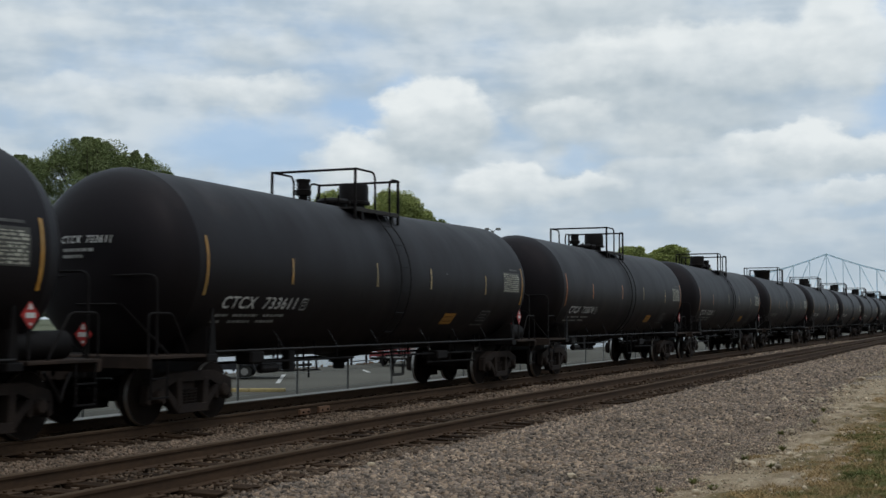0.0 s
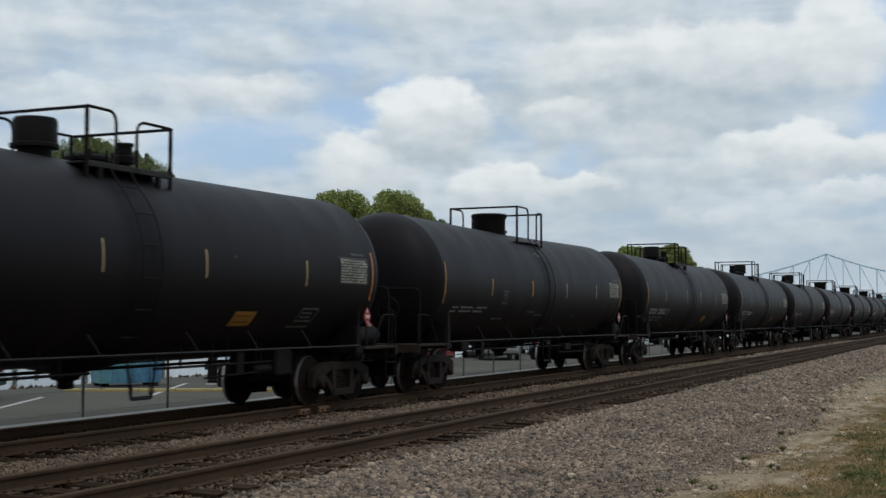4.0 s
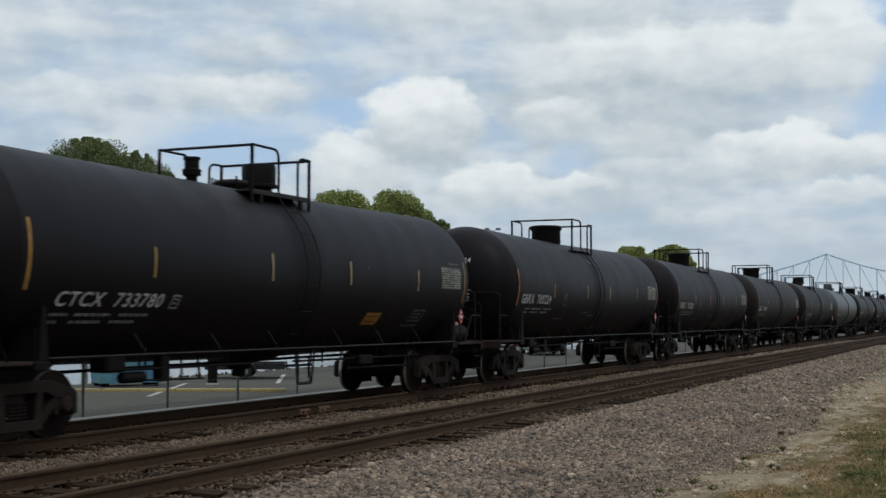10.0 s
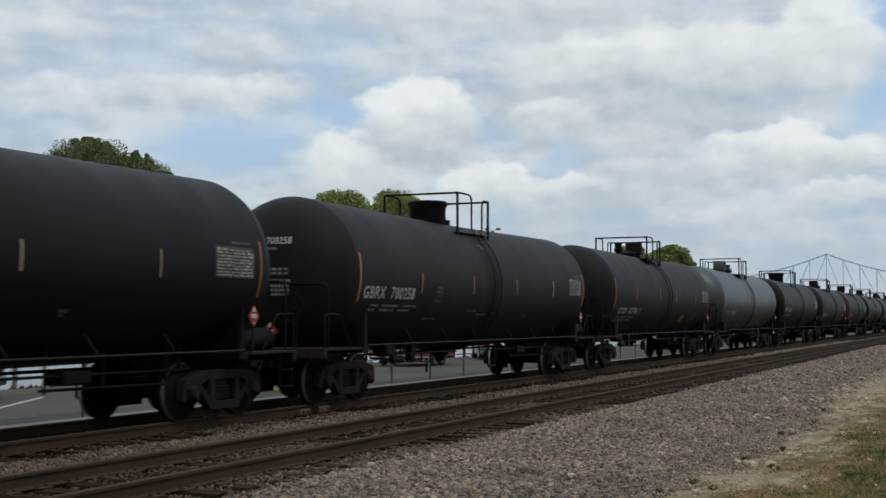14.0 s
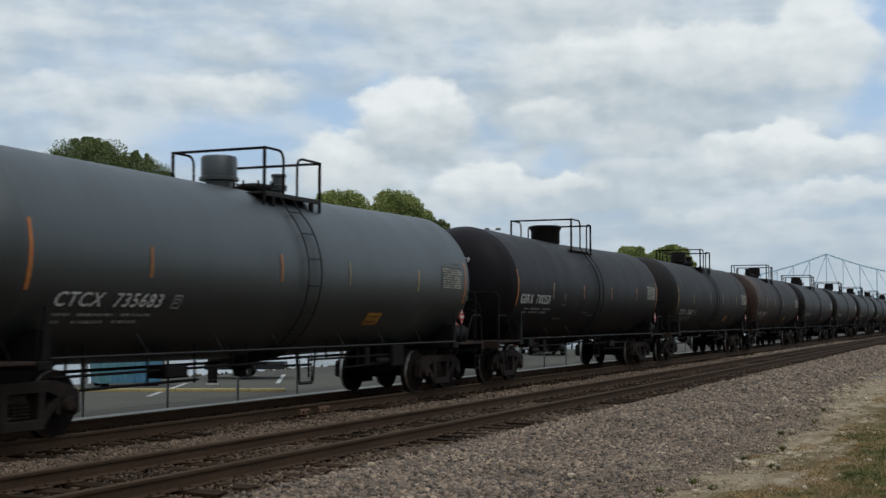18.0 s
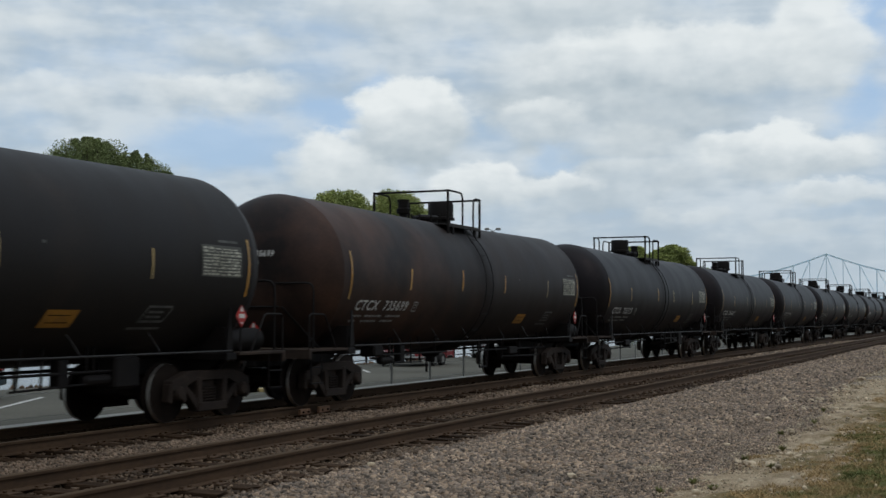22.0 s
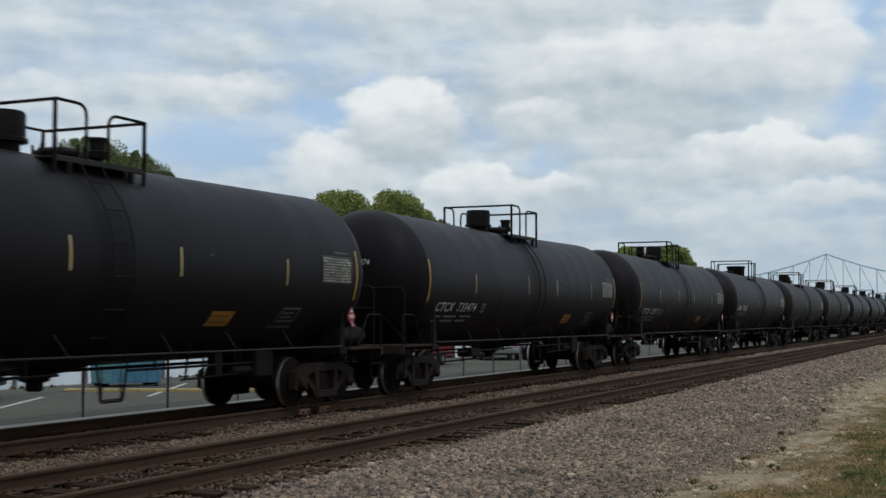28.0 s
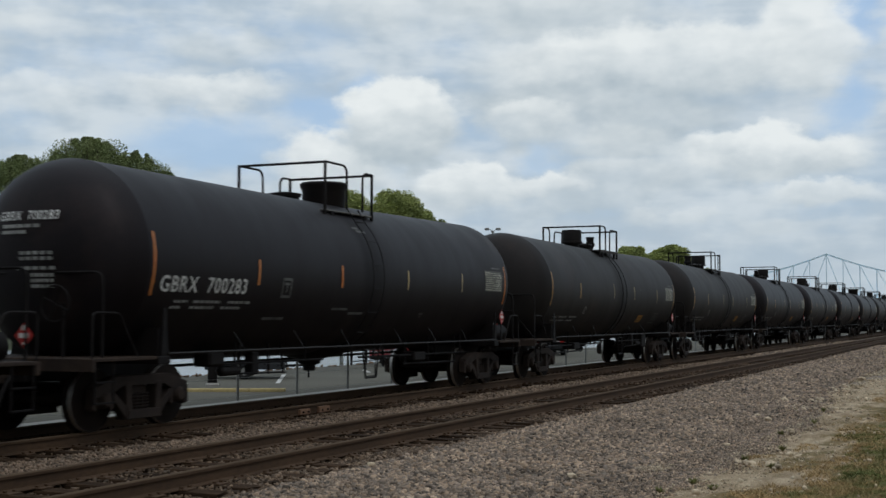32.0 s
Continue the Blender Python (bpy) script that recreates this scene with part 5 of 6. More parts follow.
def parked_car(x, y, turn, paint, label):
    c = thing("parked_car", pose(x, y, -0.145, 0, 0, turn), label, "car")
    bm = BM()
    side = [(-2.15, 0.30), (-2.2, 0.62), (-2.05, 0.88), (-1.15, 0.95), (1.15, 0.92), (2.0, 0.78), (2.18, 0.55), (2.12, 0.28), (1.75, 0.22), (-1.75, 0.22)]
    prism(bm, side, -0.86, 0.86)
    bmesh.ops.bevel(bm, geom=list(bm.edges), offset=0.05, segments=2, affect="EDGES")
    part("body", bm, paint, c, "", True)
    bm = BM()
    lo = [bm.verts.new(p) for p in ((-1.6, -0.8, 0.93), (1.2, -0.8, 0.91), (1.2, 0.8, 0.91), (-1.6, 0.8, 0.93))]
    hi = [bm.verts.new(p) for p in ((-1.0, -0.62, 1.42), (0.45, -0.62, 1.42), (0.45, 0.62, 1.42), (-1.0, 0.62, 1.42))]
    bm.faces.new(hi)
    for i in range(4):
        bm.faces.new((lo[i], lo[(i + 1) % 4], hi[(i + 1) % 4], hi[i]))
    bmesh.ops.bevel(bm, geom=list(bm.edges), offset=0.05, segments=2, affect="EDGES")
    part("cabin_glass", bm, DARK_GLASS, c, "dark tinted windows", True)
    part("roof_panel", box(BM(), -0.98, 0.43, -0.6, 0.6, 1.40, 1.435, 0.02), paint, c)
    for wx in (-1.32, 1.32):
        for wy in (-0.80, 0.80):
            w = part("wheel", lathe(BM(), [(0.2, -0.10), (0.31, -0.10), (0.325, -0.06), (0.325, 0.06), (0.31, 0.10), (0.2, 0.10)], "y", n=20), RUBBER, c, "", True, at=pose(wx, wy, 0.325))
            part("rim", lathe(BM(), [(0.05, -0.112), (0.19, -0.105), (0.2, -0.05), (0.2, 0.05), (0.19, 0.105), (0.05, 0.112)], "y", n=16), CAR_PALE, w, "", True)
    for s in (-1, 1):
        part("tail_light", box(BM(), -2.21, -2.15, s * 0.66 - 0.14, s * 0.66 + 0.14, 0.62, 0.76, 0.015), LAMP_RED, c)
        part("headlight", box(BM(), 2.08, 2.17, s * 0.64 - 0.15, s * 0.64 + 0.15, 0.58, 0.70, 0.015), CAR_PALE, c)
    part("bumper", box(BM(), -2.25, -2.1, -0.84, 0.84, 0.30, 0.50, 0.03), paint, c)
    part("bumper", box(BM(), 2.08, 2.22, -0.84, 0.84, 0.28, 0.48, 0.03), paint, c)


parked_car(20.4, 22.0, 118, CAR_DARK, "dark parked saloon car beside the river")
parked_car(52.5, 20.4, 28, CAR_PALE, "silver parked car on the asphalt lot")
parked_car(60.0, 20.8, 28, CAR_DARK, "dark parked saloon car on the asphalt lot")


def bollard(x, y):
    b = thing("bollard", pose(x, y, -0.15), "dark grey round-topped steel bollard", "bollard")
    part("post", lathe(BM(), [(0.13, 0.0), (0.13, 0.95), (0.11, 1.03), (0.05, 1.08)], n=16), STEEL_BLACK, b, "", True)
    part("base_ring", lathe(BM(), [(0.19, 0.0), (0.19, 0.05), (0.13, 0.08)], n=16), CONCRETE, b)


bollard(28.4, 19.1)


def red_trailer():
    t = thing("utility_trailer", pose(44.2, 20.6, -0.15, 0, 0, -2.0), "low faded red slatted utility trailer on the asphalt lot", "trailer")
    part("bed", box(BM(), -1.7, 1.7, -0.95, 0.95, 0.26, 0.34, 0.02), STEEL_BLACK, t)
    for s in (-1, 1):
        for z in (0.36, 0.55, 0.74):
            part("side_slat", box(BM(), -1.65, 1.65, s * 0.95 - 0.02, s * 0.95 + 0.02, z, z + 0.17, 0.008), RED_PAINT, t)
        for i in range(6):
            x = -1.6 + i * 0.64
            part("stake", box(BM(), x - 0.03, x + 0.03, s * 0.985 - 0.015, s * 0.985 + 0.015, 0.28, 0.98), RED_PAINT, t)
        for x in (-0.35, 0.35):
            w = part("wheel", lathe(BM(), [(0.12, -0.08), (0.22, -0.08), (0.24, -0.05), (0.24, 0.05), (0.22, 0.08), (0.12, 0.08)], "y", n=18), RUBBER, t, "", True, at=pose(x, s * 1.06, 0.24))
            part("rim", lathe(BM(), [(0.04, -0.085), (0.12, -0.08), (0.12, 0.08), (0.04, 0.085)], "y", n=14), GALVANISED, w)
    part("tailgate", box(BM(), 1.67, 1.72, -0.93, 0.93, 0.36, 0.88, 0.01), PALE, t, "white tailgate")
    part("drawbar", tube(BM(), [(-1.7, 0, 0.30), (-2.5, 0, 0.34)], 0.05, 8), STEEL_BLACK, t)
    part("jack", tube(BM(), [(-2.4, 0, 0.6), (-2.4, 0, 0.02)], 0.04, 8), STEEL_BLACK, t)


def flat_trailer():
    """A low dark flatbed trailer without sides."""
    t = thing("flatbed_trailer", pose(32.6, 20.7, -0.145, 0, 0, -62.0), "low dark flatbed trailer standing on the asphalt lot", "trailer")
    part("bed", box(BM(), -1.15, 1.15, -0.7, 0.7, 0.34, 0.42, 0.015), CAR_DARK, t)
    for s in (-1, 1):
        part("side_rail", box(BM(), -1.18, 1.18, s * 0.72 - 0.02, s * 0.72 + 0.02, 0.28, 0.47, 0.01), CAR_DARK, t)
        part("fender", prism(BM(), [(-0.36, 0.24), (-0.26, 0.44), (0.26, 0.44), (0.36, 0.24), (0.30, 0.24), (0.22, 0.40), (-0.22, 0.40), (-0.30, 0.24)], s * 0.84 - 0.1, s * 0.84 + 0.1), CAR_DARK, t)
        w = part("wheel", lathe(BM(), [(0.11, -0.08), (0.20, -0.08), (0.22, -0.05), (0.22, 0.05), (0.20, 0.08), (0.11, 0.08)], "y", n=18), RUBBER, t, "", True, at=pose(0, s * 0.84, 0.22))
        part("rim", lathe(BM(), [(0.03, -0.085), (0.11, -0.08), (0.11, 0.08), (0.03, 0.085)], "y", n=14), GALVANISED, w)
        part("tail_light", box(BM(), -1.20, -1.17, s * 0.55 - 0.07, s * 0.55 + 0.07, 0.33, 0.40), LAMP_RED, t)
    part("drawbar", tube(BM(), [(1.15, 0, 0.36), (1.95, 0, 0.40)], 0.04, 8), STEEL_BLACK, t)
    part("jack", tube(BM(), [(1.85, 0, 0.62), (1.85, 0, 0.01)], 0.03, 8), STEEL_BLACK, t)


def low_bench():
    b = thing("bench", pose(38.75, 18.2, -0.15, 0, 0, -62.0), "low grey steel bench on the asphalt lot", "bench")
    for k in range(4):
        part("seat_slat", box(BM(), -0.75, 0.75, -0.24 + 0.125 * k, -0.14 + 0.125 * k, 0.46, 0.50, 0.008), GALVANISED, b)
    for x in (-0.6, 0.6):
        for y in (-0.18, 0.18):
            part("leg", box(BM(), x - 0.025, x + 0.025, y - 0.025, y + 0.025, 0.0, 0.46), STEEL_BLACK, b)
        part("crossbar", box(BM(), x - 0.02, x + 0.02, -0.155, 0.155, 0.16, 0.20), STEEL_BLACK, b)


low_bench()
flat_trailer()
red_trailer()


# ---------------------------------------------------------------- trees, lamp, bridge
def tree(x, y, height, spread, seed, mat, label, tufts=0, leaves=5200, leaf=0.2):
    rng = random.Random(seed)
    t = thing("tree", pose(x, y, -0.12), label, "tree", "trees of the far river bank")
    bm = BM()
    trunk_top = height * 0.42
    tube(bm, [(0, 0, 0), (0.05, 0.02, trunk_top * 0.5), (0.1, -0.05, trunk_top), (0.05, 0.1, height * 0.7)], 0.2, 9)
    for v in bm.verts:
        k = 1.25 - 0.95 * min(v.co.z / (height * 0.7), 1)
        v.co.x, v.co.y = v.co.x * k, v.co.y * k
    clumps = []
    for i in range(90):
        a = rng.uniform(0, 2 * math.pi)
        r = math.sqrt(rng.random()) * 0.86
        z = rng.uniform(-1, 1) if i % 3 else rng.uniform(0.55, 1)
        k = math.sqrt(max(0.05, 1 - abs(z) ** 3 * 0.72))
        p = Vector((math.cos(a) * r * spread * k, math.sin(a) * r * spread * k, height * 0.64 + z * height * 0.30))
        clumps.append((p, min(spread, 5.0) * rng.uniform(0.16, 0.32)))
        if i % 5 == 0:
            q = Vector((0.08, 0, trunk_top * rng.uniform(0.75, 1.3)))
            tube(bm, [q, q.lerp(p, 0.5) + Vector((0, 0, 0.2)), p], 0.05, 5)
    # shoots that stand up from the crown's outline
    for i in range(tufts):
        a, r = rng.uniform(0, 2 * math.pi), rng.uniform(0.0, 0.95)
        top = height * (0.64 + 0.30 * (1 - 0.55 * r * r)) + 0.28
        p = Vector((math.cos(a) * r * spread, math.sin(a) * r * spread, top))
        for k in range(3):
            clumps.append((p + Vector((rng.uniform(-0.12, 0.12), rng.uniform(-0.12, 0.12), 0.24 * k)), 0.45 - 0.13 * k))
    part("trunk", bm, BARK, t, "", True)
    verts, faces = [], []
    for c, r in rng.choices(clumps, [max(k[1], 0.42) ** 2 for k in clumps], k=leaves):
        d = Vector((rng.gauss(0, 1), rng.gauss(0, 1), rng.gauss(0, 1))).normalized() * (r * rng.random() ** 0.45)
        p = c + Vector((d.x, d.y, d.z * 0.8))
        u = Vector((rng.gauss(0, 1), rng.gauss(0, 1), rng.gauss(0, 0.6))).normalized()
        w = u.cross(Vector((rng.gauss(0, 1), rng.gauss(0, 1), rng.gauss(0, 1)))).normalized()
        s = leaf * rng.uniform(0.6, 1.4)
        k = len(verts)
        verts += [p - u * s, p + w * s * 0.45, p + u * s, p - w * s * 0.45]
        faces.append((k, k + 1, k + 2, k + 3))
    ob = new("crown", sheet_from("crown", verts, faces, mat))
    ob.parent = t
    return t


def at_angle(az, dist):
    return dist * math.cos(radians(az)), dist * math.sin(radians(az))


for az, dist, height, spread, mat, label in (
        (39.4, 97, 15.3, 4.1, LEAF_DARK, "broad dark green leafy tree on the far river bank"),
        (37.4, 98, 14.5, 3.1, LEAF_DARK, "dark green leafy tree on the far river bank"),
        (36.1, 98, 12.9, 1.8, LEAF_DARK, "small dark green leafy tree on the far river bank"),
        (42.3, 97, 13.7, 3.8, LEAF_DARK, "dark green leafy tree on the far river bank"),
        (28.2, 135, 15.8, 4.4, LEAF_LIGHT, "round green leafy tree on the far river bank"),
        (25.8, 140, 16.5, 3.7, LEAF_LIGHT, "round green leafy tree on the far river bank"),
        (24.8, 146, 15.1, 2.5, LEAF_LIGHT, "small green leafy tree on the far river bank"),
        (23.9, 148, 13.9, 2.1, LEAF_DARK, "small green leafy tree on the far river bank"),
        (15.1, 240, 15.6, 3.8, LEAF_LIGHT, "yellow-green leafy tree far down the line"),
        (13.35, 265, 17.3, 5.4, LEAF_LIGHT, "yellow-green leafy tree far down the line"),
        (12.1, 290, 13.6, 3.4, LEAF_DARK, "small dark leafy tree far down the line")):
    x, y = at_angle(az, dist)
    tree(x, y, height, spread, int(az * 10), mat, label, 24 if dist < 120 else 0, leaves=int((15000 if dist < 120 else 9000) * spread), leaf=0.075 if dist < 120 else 0.12 if dist < 200 else 0.24)


def street_lamp():
    x, y = at_angle(21.35, 62)
    s = thing("street_lamp", pose(x, y, -0.12, 0, 0, 111), "grey steel lamp post with two small lamp heads", "lamp post")
    part("pole", lathe(BM(), [(0.13, 0), (0.13, 0.2), (0.09, 0.3), (0.05, 6.0), (0.03, 6.1)], n=10), GALVANISED, s, "", True)
    for e in (-1, 1):
        part("arm", tube(BM(), bend([(0, 0, 5.85), (e * 0.08, 0, 6.10), (e * 0.20, 0, 6.16)], 0.06), 0.02, 6), GALVANISED, s)
        part("lamp_head", box(BM(), e * 0.28 - 0.12, e * 0.28 + 0.12, -0.1, 0.1, 6.10, 6.22, 0.03), GALVANISED, s)


street_lamp()


def bridge():
    """A far steel cantilever truss bridge across the river valley."""
    cx, cy = at_angle(6.7, 800)
    b = thing("truss_bridge", pose(cx, cy, 0, 0, 0, 6.7 - 90), "far steel cantilever truss bridge coloured pale blue for haze", "bridge")
    step = 9.65
    def top(k):
        a = abs(k)
        return 26.5 + 14.3 * max(0.0, 1 - a / 6) ** 1.6
    n0, n1 = -9, 12
    for side in (-5, 5):
        for k in range(n0, n1):
            x, z = k * step, top(k)
            if k + 1 < n1:
                part("top_chord", tube(BM(), [(x, side, z), (x + step, side, top(k + 1))], 0.24, 6), HAZED_STEEL, b)
                part("bottom_chord", tube(BM(), [(x, side, 14.0), (x + step, side, 14.0)], 0.5, 6), HAZED_STEEL, b)
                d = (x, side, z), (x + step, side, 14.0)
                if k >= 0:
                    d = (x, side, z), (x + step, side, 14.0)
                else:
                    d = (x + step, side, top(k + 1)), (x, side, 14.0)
                part("diagonal", tube(BM(), list(d), 0.12, 5), HAZED_STEEL, b)
            part("vertical", tube(BM(), [(x, side, 14.0), (x, side, z)], 0.16 if k else 0.24, 5), HAZED_STEEL, b)
    part("deck", box(BM(), n0 * step, (n1 - 1) * step, -6, 6, 12.6, 13.8), HAZED_STEEL, b)
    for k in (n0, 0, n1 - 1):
        part("pier", box(BM(), k * step - 2, k * step + 2, -6, 6, -2, 12.6, 0.3), HAZED_STEEL, b)


bridge()


def far_woods():
    rng = random.Random(77)
    verts, faces = [], []
    for i in range(5200):
        az = rng.uniform(0.5, 44)
        dist = rng.uniform(430, 560) if az < 11.5 else rng.uniform(330, 420)
        x, y = at_angle(az, dist)
        top = 5.6 + 2.4 * smooth_noise(az * 0.9, 3.0, 1.0) + 1.2 * smooth_noise(az * 5, 9.0, 1.0)
        p = Vector((x, y, rng.uniform(0.2, 1.0) ** 0.6 * top))
        u = Vector((rng.gauss(0, 1), rng.gauss(0, 1), rng.gauss(0, 1))).normalized() * rng.uniform(0.7, 1.5)
        w = u.cross(Vector((rng.gauss(0, 1), rng.gauss(0, 1), rng.gauss(0, 1)))).normalized() * rng.uniform(0.7, 1.3)
        k = len(verts)
        verts += [p - u, p + w, p + u, p - w]
        faces.append((k, k + 1, k + 2, k + 3))
    tagged(new("far_woods", sheet_from("far_woods", verts, faces, FAR_WOOD)), "low dark line of woods on the horizon", "woods", kind="stuff")


far_woods()

# ---------------------------------------------------------------- stones, turf, ties
def stone_field(name, areas, label, seed, mat, verge=False):
    """Broken stones as one mesh: areas of (x0, x1, y0, y1, per square metre, smallest, largest, height of the bed)."""
    rng = np.random.default_rng(seed)
    cube = np.array([(x, y, z) for x in (-0.5, 0.5) for y in (-0.5, 0.5) for z in (-0.5, 0.5)])
    quads = np.array([(0, 1, 3, 2), (4, 6, 7, 5), (0, 4, 5, 1), (2, 3, 7, 6), (0, 2, 6, 4), (1, 5, 7, 3)])
    vs, total = [], 0
    for x0, x1, y0, y1, per, s0, s1, bed in areas:
        n = int((x1 - x0) * (y1 - y0) * per)
        p = np.stack([rng.uniform(x0, x1, n), rng.uniform(y0, y1, n), np.full(n, bed)], 1)
        if verge:
            # few stones spill past the edge of the dirt
            edge = np.array([dirt_edge(x) for x in p[:, 0]])
            p = p[p[:, 1] > edge - 0.5 * rng.random(n) ** 5]
            n = len(p)
        size = s0 + (s1 - s0) * rng.random(n) ** 1.7
        dims = size[:, None] * rng.uniform(0.55, 1.25, (n, 3)) * (1, 1, 0.75)
        local = cube[None] * (1 + rng.uniform(-0.45, 0.2, (n, 8, 1))) + rng.uniform(-0.14, 0.14, (n, 8, 3))
        local = local * dims[:, None, :]
        a, b = rng.uniform(0, 6.283, n), rng.normal(0, 0.5, n)
        ca, sa, cb, sb = np.cos(a)[:, None], np.sin(a)[:, None], np.cos(b)[:, None], np.sin(b)[:, None]
        x, y, z = local[..., 0], local[..., 1], local[..., 2]
        x, z = cb * x + sb * z, -sb * x + cb * z
        x, y = ca * x - sa * y, sa * x + ca * y
        p[:, 2] += size * rng.uniform(-0.1, 0.35, n) + (0.010 if verge else 0.03) * np.sin(p[:, 0] * 1.3 + p[:, 1] * 2.1) * np.cos(p[:, 1] * 1.7 - p[:, 0] * 0.6)
        vs.append((np.stack([x, y, z], 2) + p[:, None, :]).reshape(-1, 3))
        total += n
    co = np.concatenate(vs).astype(np.float32)
    idx = (quads[None] + 8 * np.arange(total)[:, None, None]).reshape(-1, 4)
    me = bpy.data.meshes.new(name)
    me.vertices.add(len(co))
    me.vertices.foreach_set("co", co.ravel())
    me.loops.add(idx.size)
    me.loops.foreach_set("vertex_index", idx.ravel().astype(np.int32))
    me.polygons.add(len(idx))
    me.polygons.foreach_set("loop_start", np.arange(0, idx.size, 4, dtype=np.int32))
    me.update(calc_edges=True)
    me.materials.append(mat)
    return tagged(new(name, me), label, "gravel", kind="stuff")


stone_field("ballast_gravel", [(9.0, 20.0, 4.0, 7.27, 1250, 0.018, 0.062, -0.215), (12.0, 24.0, 3.3, 4.0, 1700, 0.010, 0.040, -0.213), (12.0, 24.0, 2.6, 3.4, 2600, 0.008, 0.030, -0.200), (24.0, 40.0, 2.6, 3.4, 350, 0.01, 0.04, -0.205), (20.0, 32.0, 4.0, 7.27, 850, 0.02, 0.060, -0.205),
                               (24.0, 36.0, 3.4, 4.0, 380, 0.02, 0.06, -0.215), (32.0, 56.0, 3.9, 7.27, 260, 0.035, 0.085, -0.20), (56.0, 90.0, 3.9, 7.27, 80, 0.05, 0.11, -0.20),
                               (60.0, 110.0, 10.15, 11.3, 60, 0.05, 0.11, -0.19)],
            "loose grey-brown crushed stone ballast", 11, STONE, True)
stone_field("dusty_gravel", [(8.0, 24.0, 10.1, 11.4, 800, 0.018, 0.052, -0.205), (8.0, 24.0, 11.4, 12.0, 380, 0.018, 0.05, -0.22), (8.0, 24.0, 7.2, 7.75, 380, 0.018, 0.05, -0.22), (24.0, 60.0, 10.2, 11.35, 260, 0.03, 0.07, -0.20)],
            "dusty brown stones between the two tracks", 14, MID_STONE)
stone_field("soiled_gravel", [(8.0, 26.0, 7.3, 10.2, 470, 0.018, 0.055, -0.22), (26.0, 60.0, 7.3, 10.2, 90, 0.035, 0.08, -0.245), (8.0, 26.0, 11.4, 14.0, 330, 0.02, 0.055, -0.22), (26.0, 50.0, 11.4, 14.0, 60, 0.035, 0.08, -0.245)],
            "soiled brown stones between the ties", 12, DARK_STONE)
stone_field("dirt_stones", [(15.05, 15.45, 3.80, 4.1, 1400, 0.008, 0.028, -0.196), (15.2, 15.75, 3.72, 3.98, 900, 0.008, 0.026, -0.196), (12.0, 26.0, 2.2, 3.3, 110, 0.008, 0.035, -0.188), (12.0, 26.0, 0.8, 2.2, 30, 0.010, 0.045, -0.14), (13.0, 30.0, 2.3, 3.2, 9, 0.02, 0.085, -0.185), (26.0, 60.0, 2.4, 4.0, 30, 0.02, 0.09, -0.215)],
            "scattered pale stones in the dirt", 13, PALE_STONE)

stone_field("shore_rocks", [(14.0, 70.0, 22.5, 22.95, 22, 0.04, 0.15, -0.16)], "low dark rocks along the edge of the river", 15, DARK_STONE)


def loose_rock(x, y, size, seed, turn):
    rng = random.Random(seed)
    bm = BM()
    bmesh.ops.create_icosphere(bm, subdivisions=1, radius=0.5)
    for v in bm.verts:
        v.co *= 1 + 0.8 * noise.noise(v.co * 3.1 + Vector((seed, 0, 0)))
        v.co.z *= 0.55
        v.co.y *= rng.uniform(0.85, 1.0)
    for v in bm.verts:
        v.co = v.co * (size * 0.75)
    ob = new("rock", to_mesh("rock", bm, PALE_STONE))
    ob.matrix_basis = pose(x, y, -0.20 + size * 0.14, 0, 0, turn)
    tagged(ob, "pale sandy rock lying on the gravel", "rock", "loose rocks beside the track")


for k, (x, y, s) in enumerate(((14.02, 4.5, 0.20), (28.98, 4.33, 0.24), (30.36, 4.24, 0.22), (24.19, 4.14, 0.18), (23.32, 3.79, 0.2), (16.38, 3.05, 0.16), (16.15, 2.84, 0.18), (16.12, 2.59, 0.2),
                                  (17.18, 2.43, 0.16), (14.21, 7.2, 0.18), (39.57, 3.69, 0.35), (21.39, 1.71, 0.14), (29.21, 3.81, 0.2), (22.6, 4.6, 0.15), (20.6, 5.3, 0.13), (18.5, 3.6, 0.12))):
    loose_rock(x, y, s, k, 40 * k)


def turf(name, clumps, seed, mat, green, label):
    """Short grass in ragged clumps that thin out towards the bare dirt."""
    rng = random.Random(seed)
    verts, faces = [], []
    for _ in range(clumps):
        x = 11.8 + 30 * rng.random() ** 1.6
        y = rng.uniform(0.06 * x, dirt_edge(x) - 0.06)
        patch = smooth_noise(x * 0.33, y * 1.1, 1.0) + 0.6 * smooth_noise(x * 0.8, y * 2.6, 1.0)
        if green:
            if patch + (1.75 - y) * 1.1 < rng.uniform(-0.1, 0.55):
                continue
        elif patch + (2.05 - y) * 0.8 < rng.uniform(-0.3, 0.7):
            continue
        size = rng.uniform(0.05, 0.2)
        tall = rng.uniform(0.6, 1.4) * (1.5 if rng.random() < 0.05 else 1.0)
        for blade in range(int((70 if x < 22 else 36) * size / 0.12)):
            a, d = rng.uniform(0, 6.283), size * math.sqrt(rng.random())
            qx, qy = x + math.cos(a) * d * 1.5, y + math.sin(a) * d * 0.8
            q = Vector((qx, qy, verge_z(qx, qy) - 0.004))
            h = rng.uniform(0.025, 0.06) * tall * (1.1 - 0.6 * d / size)
            lean = Vector((rng.gauss(0, 0.8), rng.gauss(0, 0.8), 1)) * h
            b = rng.uniform(0, 6.283)
            s = Vector((math.cos(b), math.sin(b), 0)) * rng.uniform(0.004, 0.009)
            k = len(verts)
            verts += [q - s, q + s, q + lean]
            faces.append((k, k + 1, k + 2))
    tagged(new(name, sheet_from(name, verts, faces, mat)), label, "grass", kind="stuff")


turf("grass", 2400, 21, BLADE, True, "short green grass in worn patches")
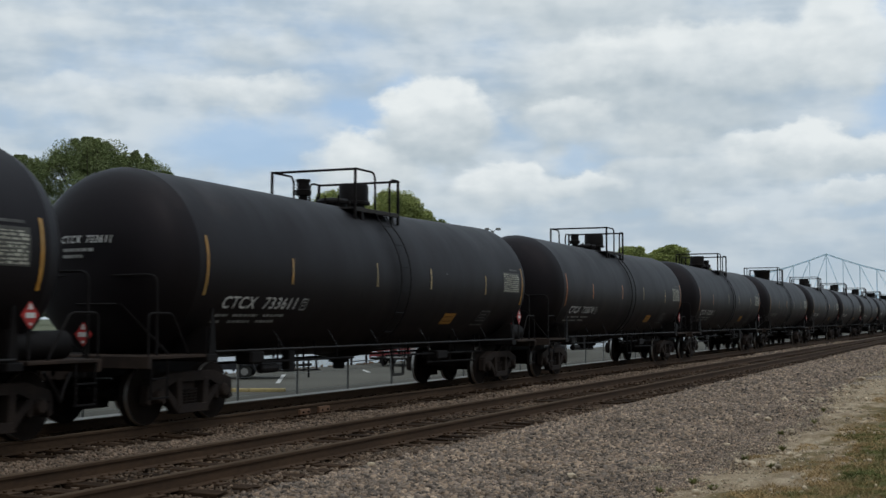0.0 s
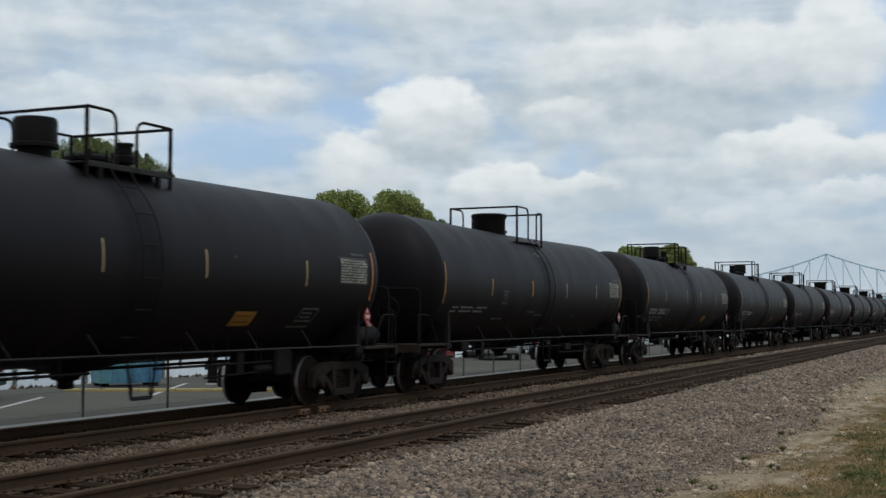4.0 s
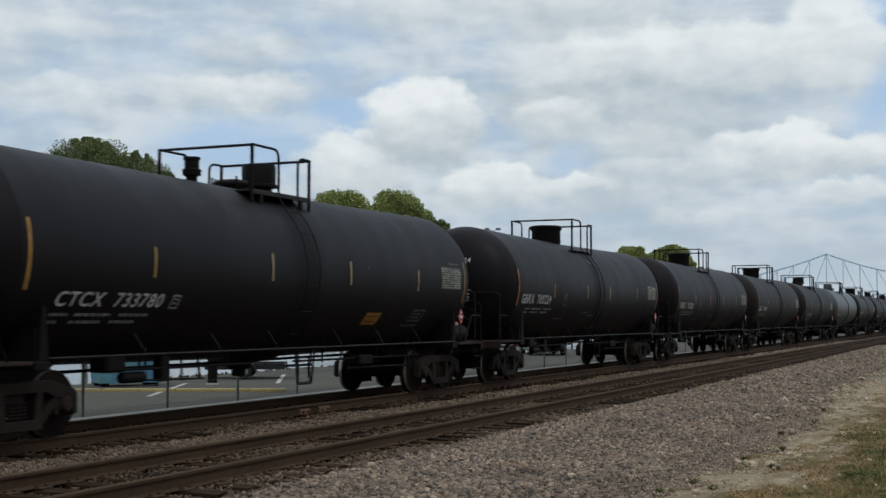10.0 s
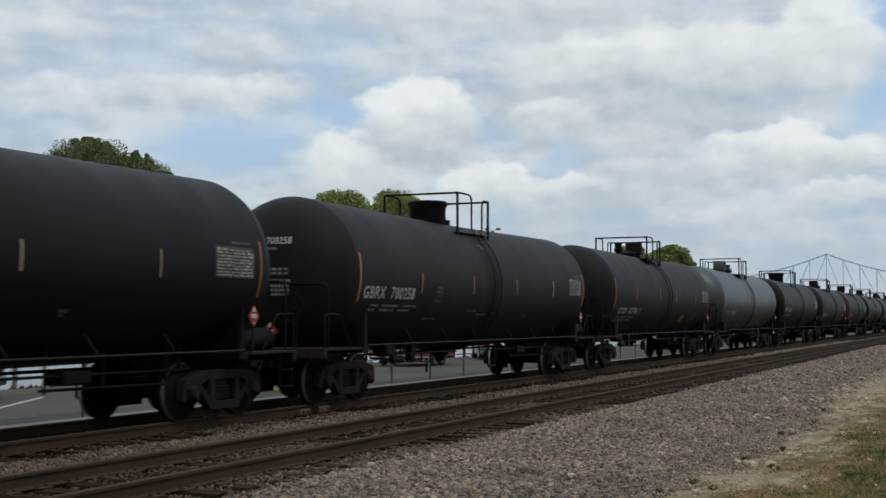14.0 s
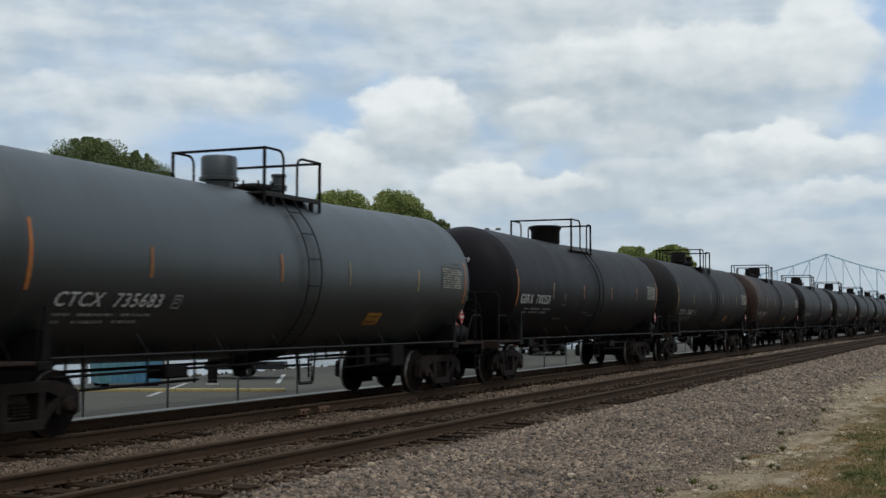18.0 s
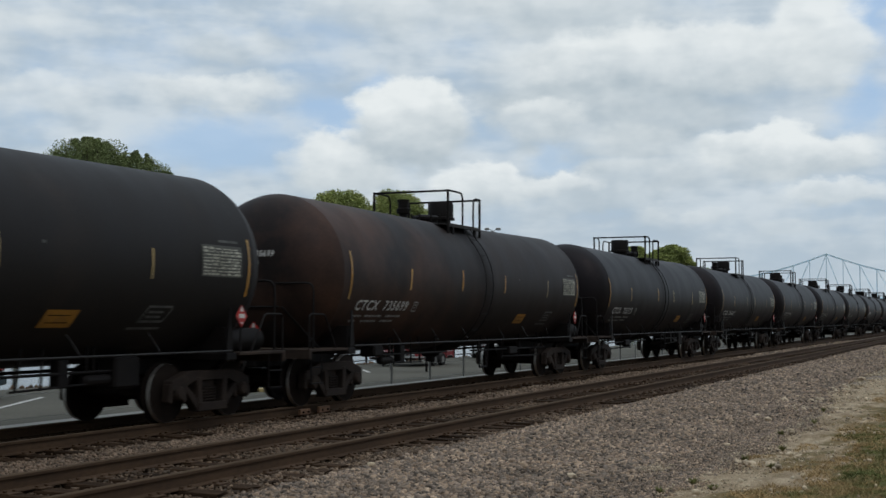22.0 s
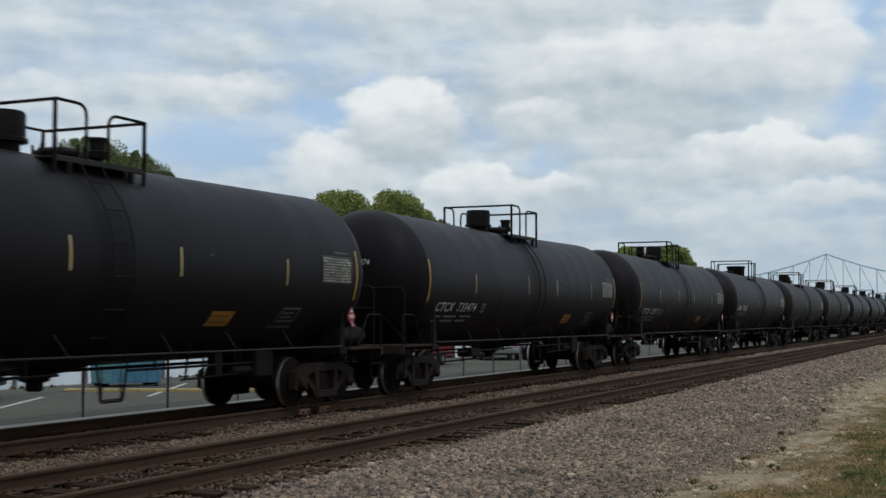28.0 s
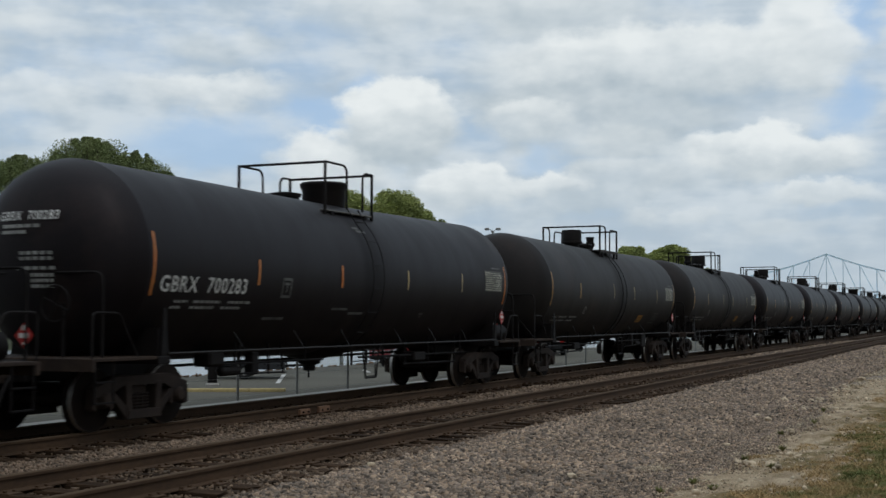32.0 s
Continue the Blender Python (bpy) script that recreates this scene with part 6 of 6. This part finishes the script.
turf("dry_grass", 1500, 22, STRAW, False, "short dry straw-coloured grass on the dirt")


def weed(x, y, seed):
    """A low dark sprig at the edge of the gravel."""
    rng = random.Random(seed)
    verts, faces = [], []
    for i in range(40):
        a = rng.uniform(0, 6.283)
        d = Vector((math.cos(a), math.sin(a), rng.uniform(0.4, 1.6))).normalized() * rng.uniform(0.04, 0.11)
        s = Vector((-math.sin(a), math.cos(a), 0)) * rng.uniform(0.008, 0.016)
        k = len(verts)
        verts += [(0, 0, -0.01), tuple(d * 0.6 + s), tuple(d), tuple(d * 0.6 - s)]
        faces.append((k, k + 1, k + 2, k + 3))
    ob = new("weed", sheet_from("weed", verts, faces, BLADE))
    ob.matrix_basis = pose(x, y, -0.195)
    tagged(ob, "low dark green weed at the edge of the gravel", "weed", "weeds at the edge of the gravel")


for k, (x, y) in enumerate(((13.1, 3.25), (15.9, 2.55), (16.6, 3.0), (18.1, 2.75), (14.0, 3.1), (20.4, 3.12), (23.0, 2.95), (26.0, 3.15), (13.6, 2.8))):
    weed(x, y, 60 + k)


def joint_box():
    """A pale rusty junction box beside the rail of the train's track."""
    b = thing("rail_joint", pose(21.3, 11.92, -0.17), "pale rust-orange bolted joint bar at the rail", "rail joint")
    part("bar", box(BM(), -0.72, -0.34, -0.03, 0.03, 0.01, 0.115, 0.012), JOINT_RUST, b)
    part("bar", box(BM(), 0.0, 0.42, -0.03, 0.03, 0.01, 0.125, 0.012), JOINT_RUST, b)
    bolt = to_mesh("bolt", lathe(BM(), [(0.018, -0.06), (0.018, -0.03)], "y", n=8), TRUCK_STEEL)
    for x in (-0.63, -0.44, 0.1, 0.32):
        part("bolt", bolt, None, b, at=pose(x, 0, 0.06))


joint_box()
track_ties(near_track, 150, 5)
track_ties(train_track, 110, 8)

# ---------------------------------------------------------------- what moves
def motions():
    for car, i, x in TRAIN:
        walk(car, [(t, pose(x - run(t), TRAIN_TRACK, 0)) for t in (0, 4, 8, 12, 16, 20, 24, 28, 32)])
    # wheels roll without slipping; every wheelset at the same end of its truck turns alike
    rolled = {}
    for car, i, x in TRAIN:
        for truck in car.children:
            for w in truck.children:
                if w.name.split(".")[0] != "wheelset":
                    continue
                a = round(w.matrix_basis.translation.x, 2)
                if a not in rolled:
                    walk(w, [(k / FPS, pose(a, 0, 0.462, 0, -math.degrees(run(k / FPS) / 0.462), 0)) for k in range(32 * FPS + 1)])
                    rolled[a] = w.animation_data
                else:
                    w.rotation_mode = "QUATERNION"
                    w.animation_data_create().action = rolled[a].action
                    w.animation_data.action_slot = rolled[a].action_slot
    walk(backdrop, [(0, pose(0, 0, 1.6, 0, 0, -0.85)), (32, pose(0, 0, 1.6, 0, 0, 0.85))])


motions()
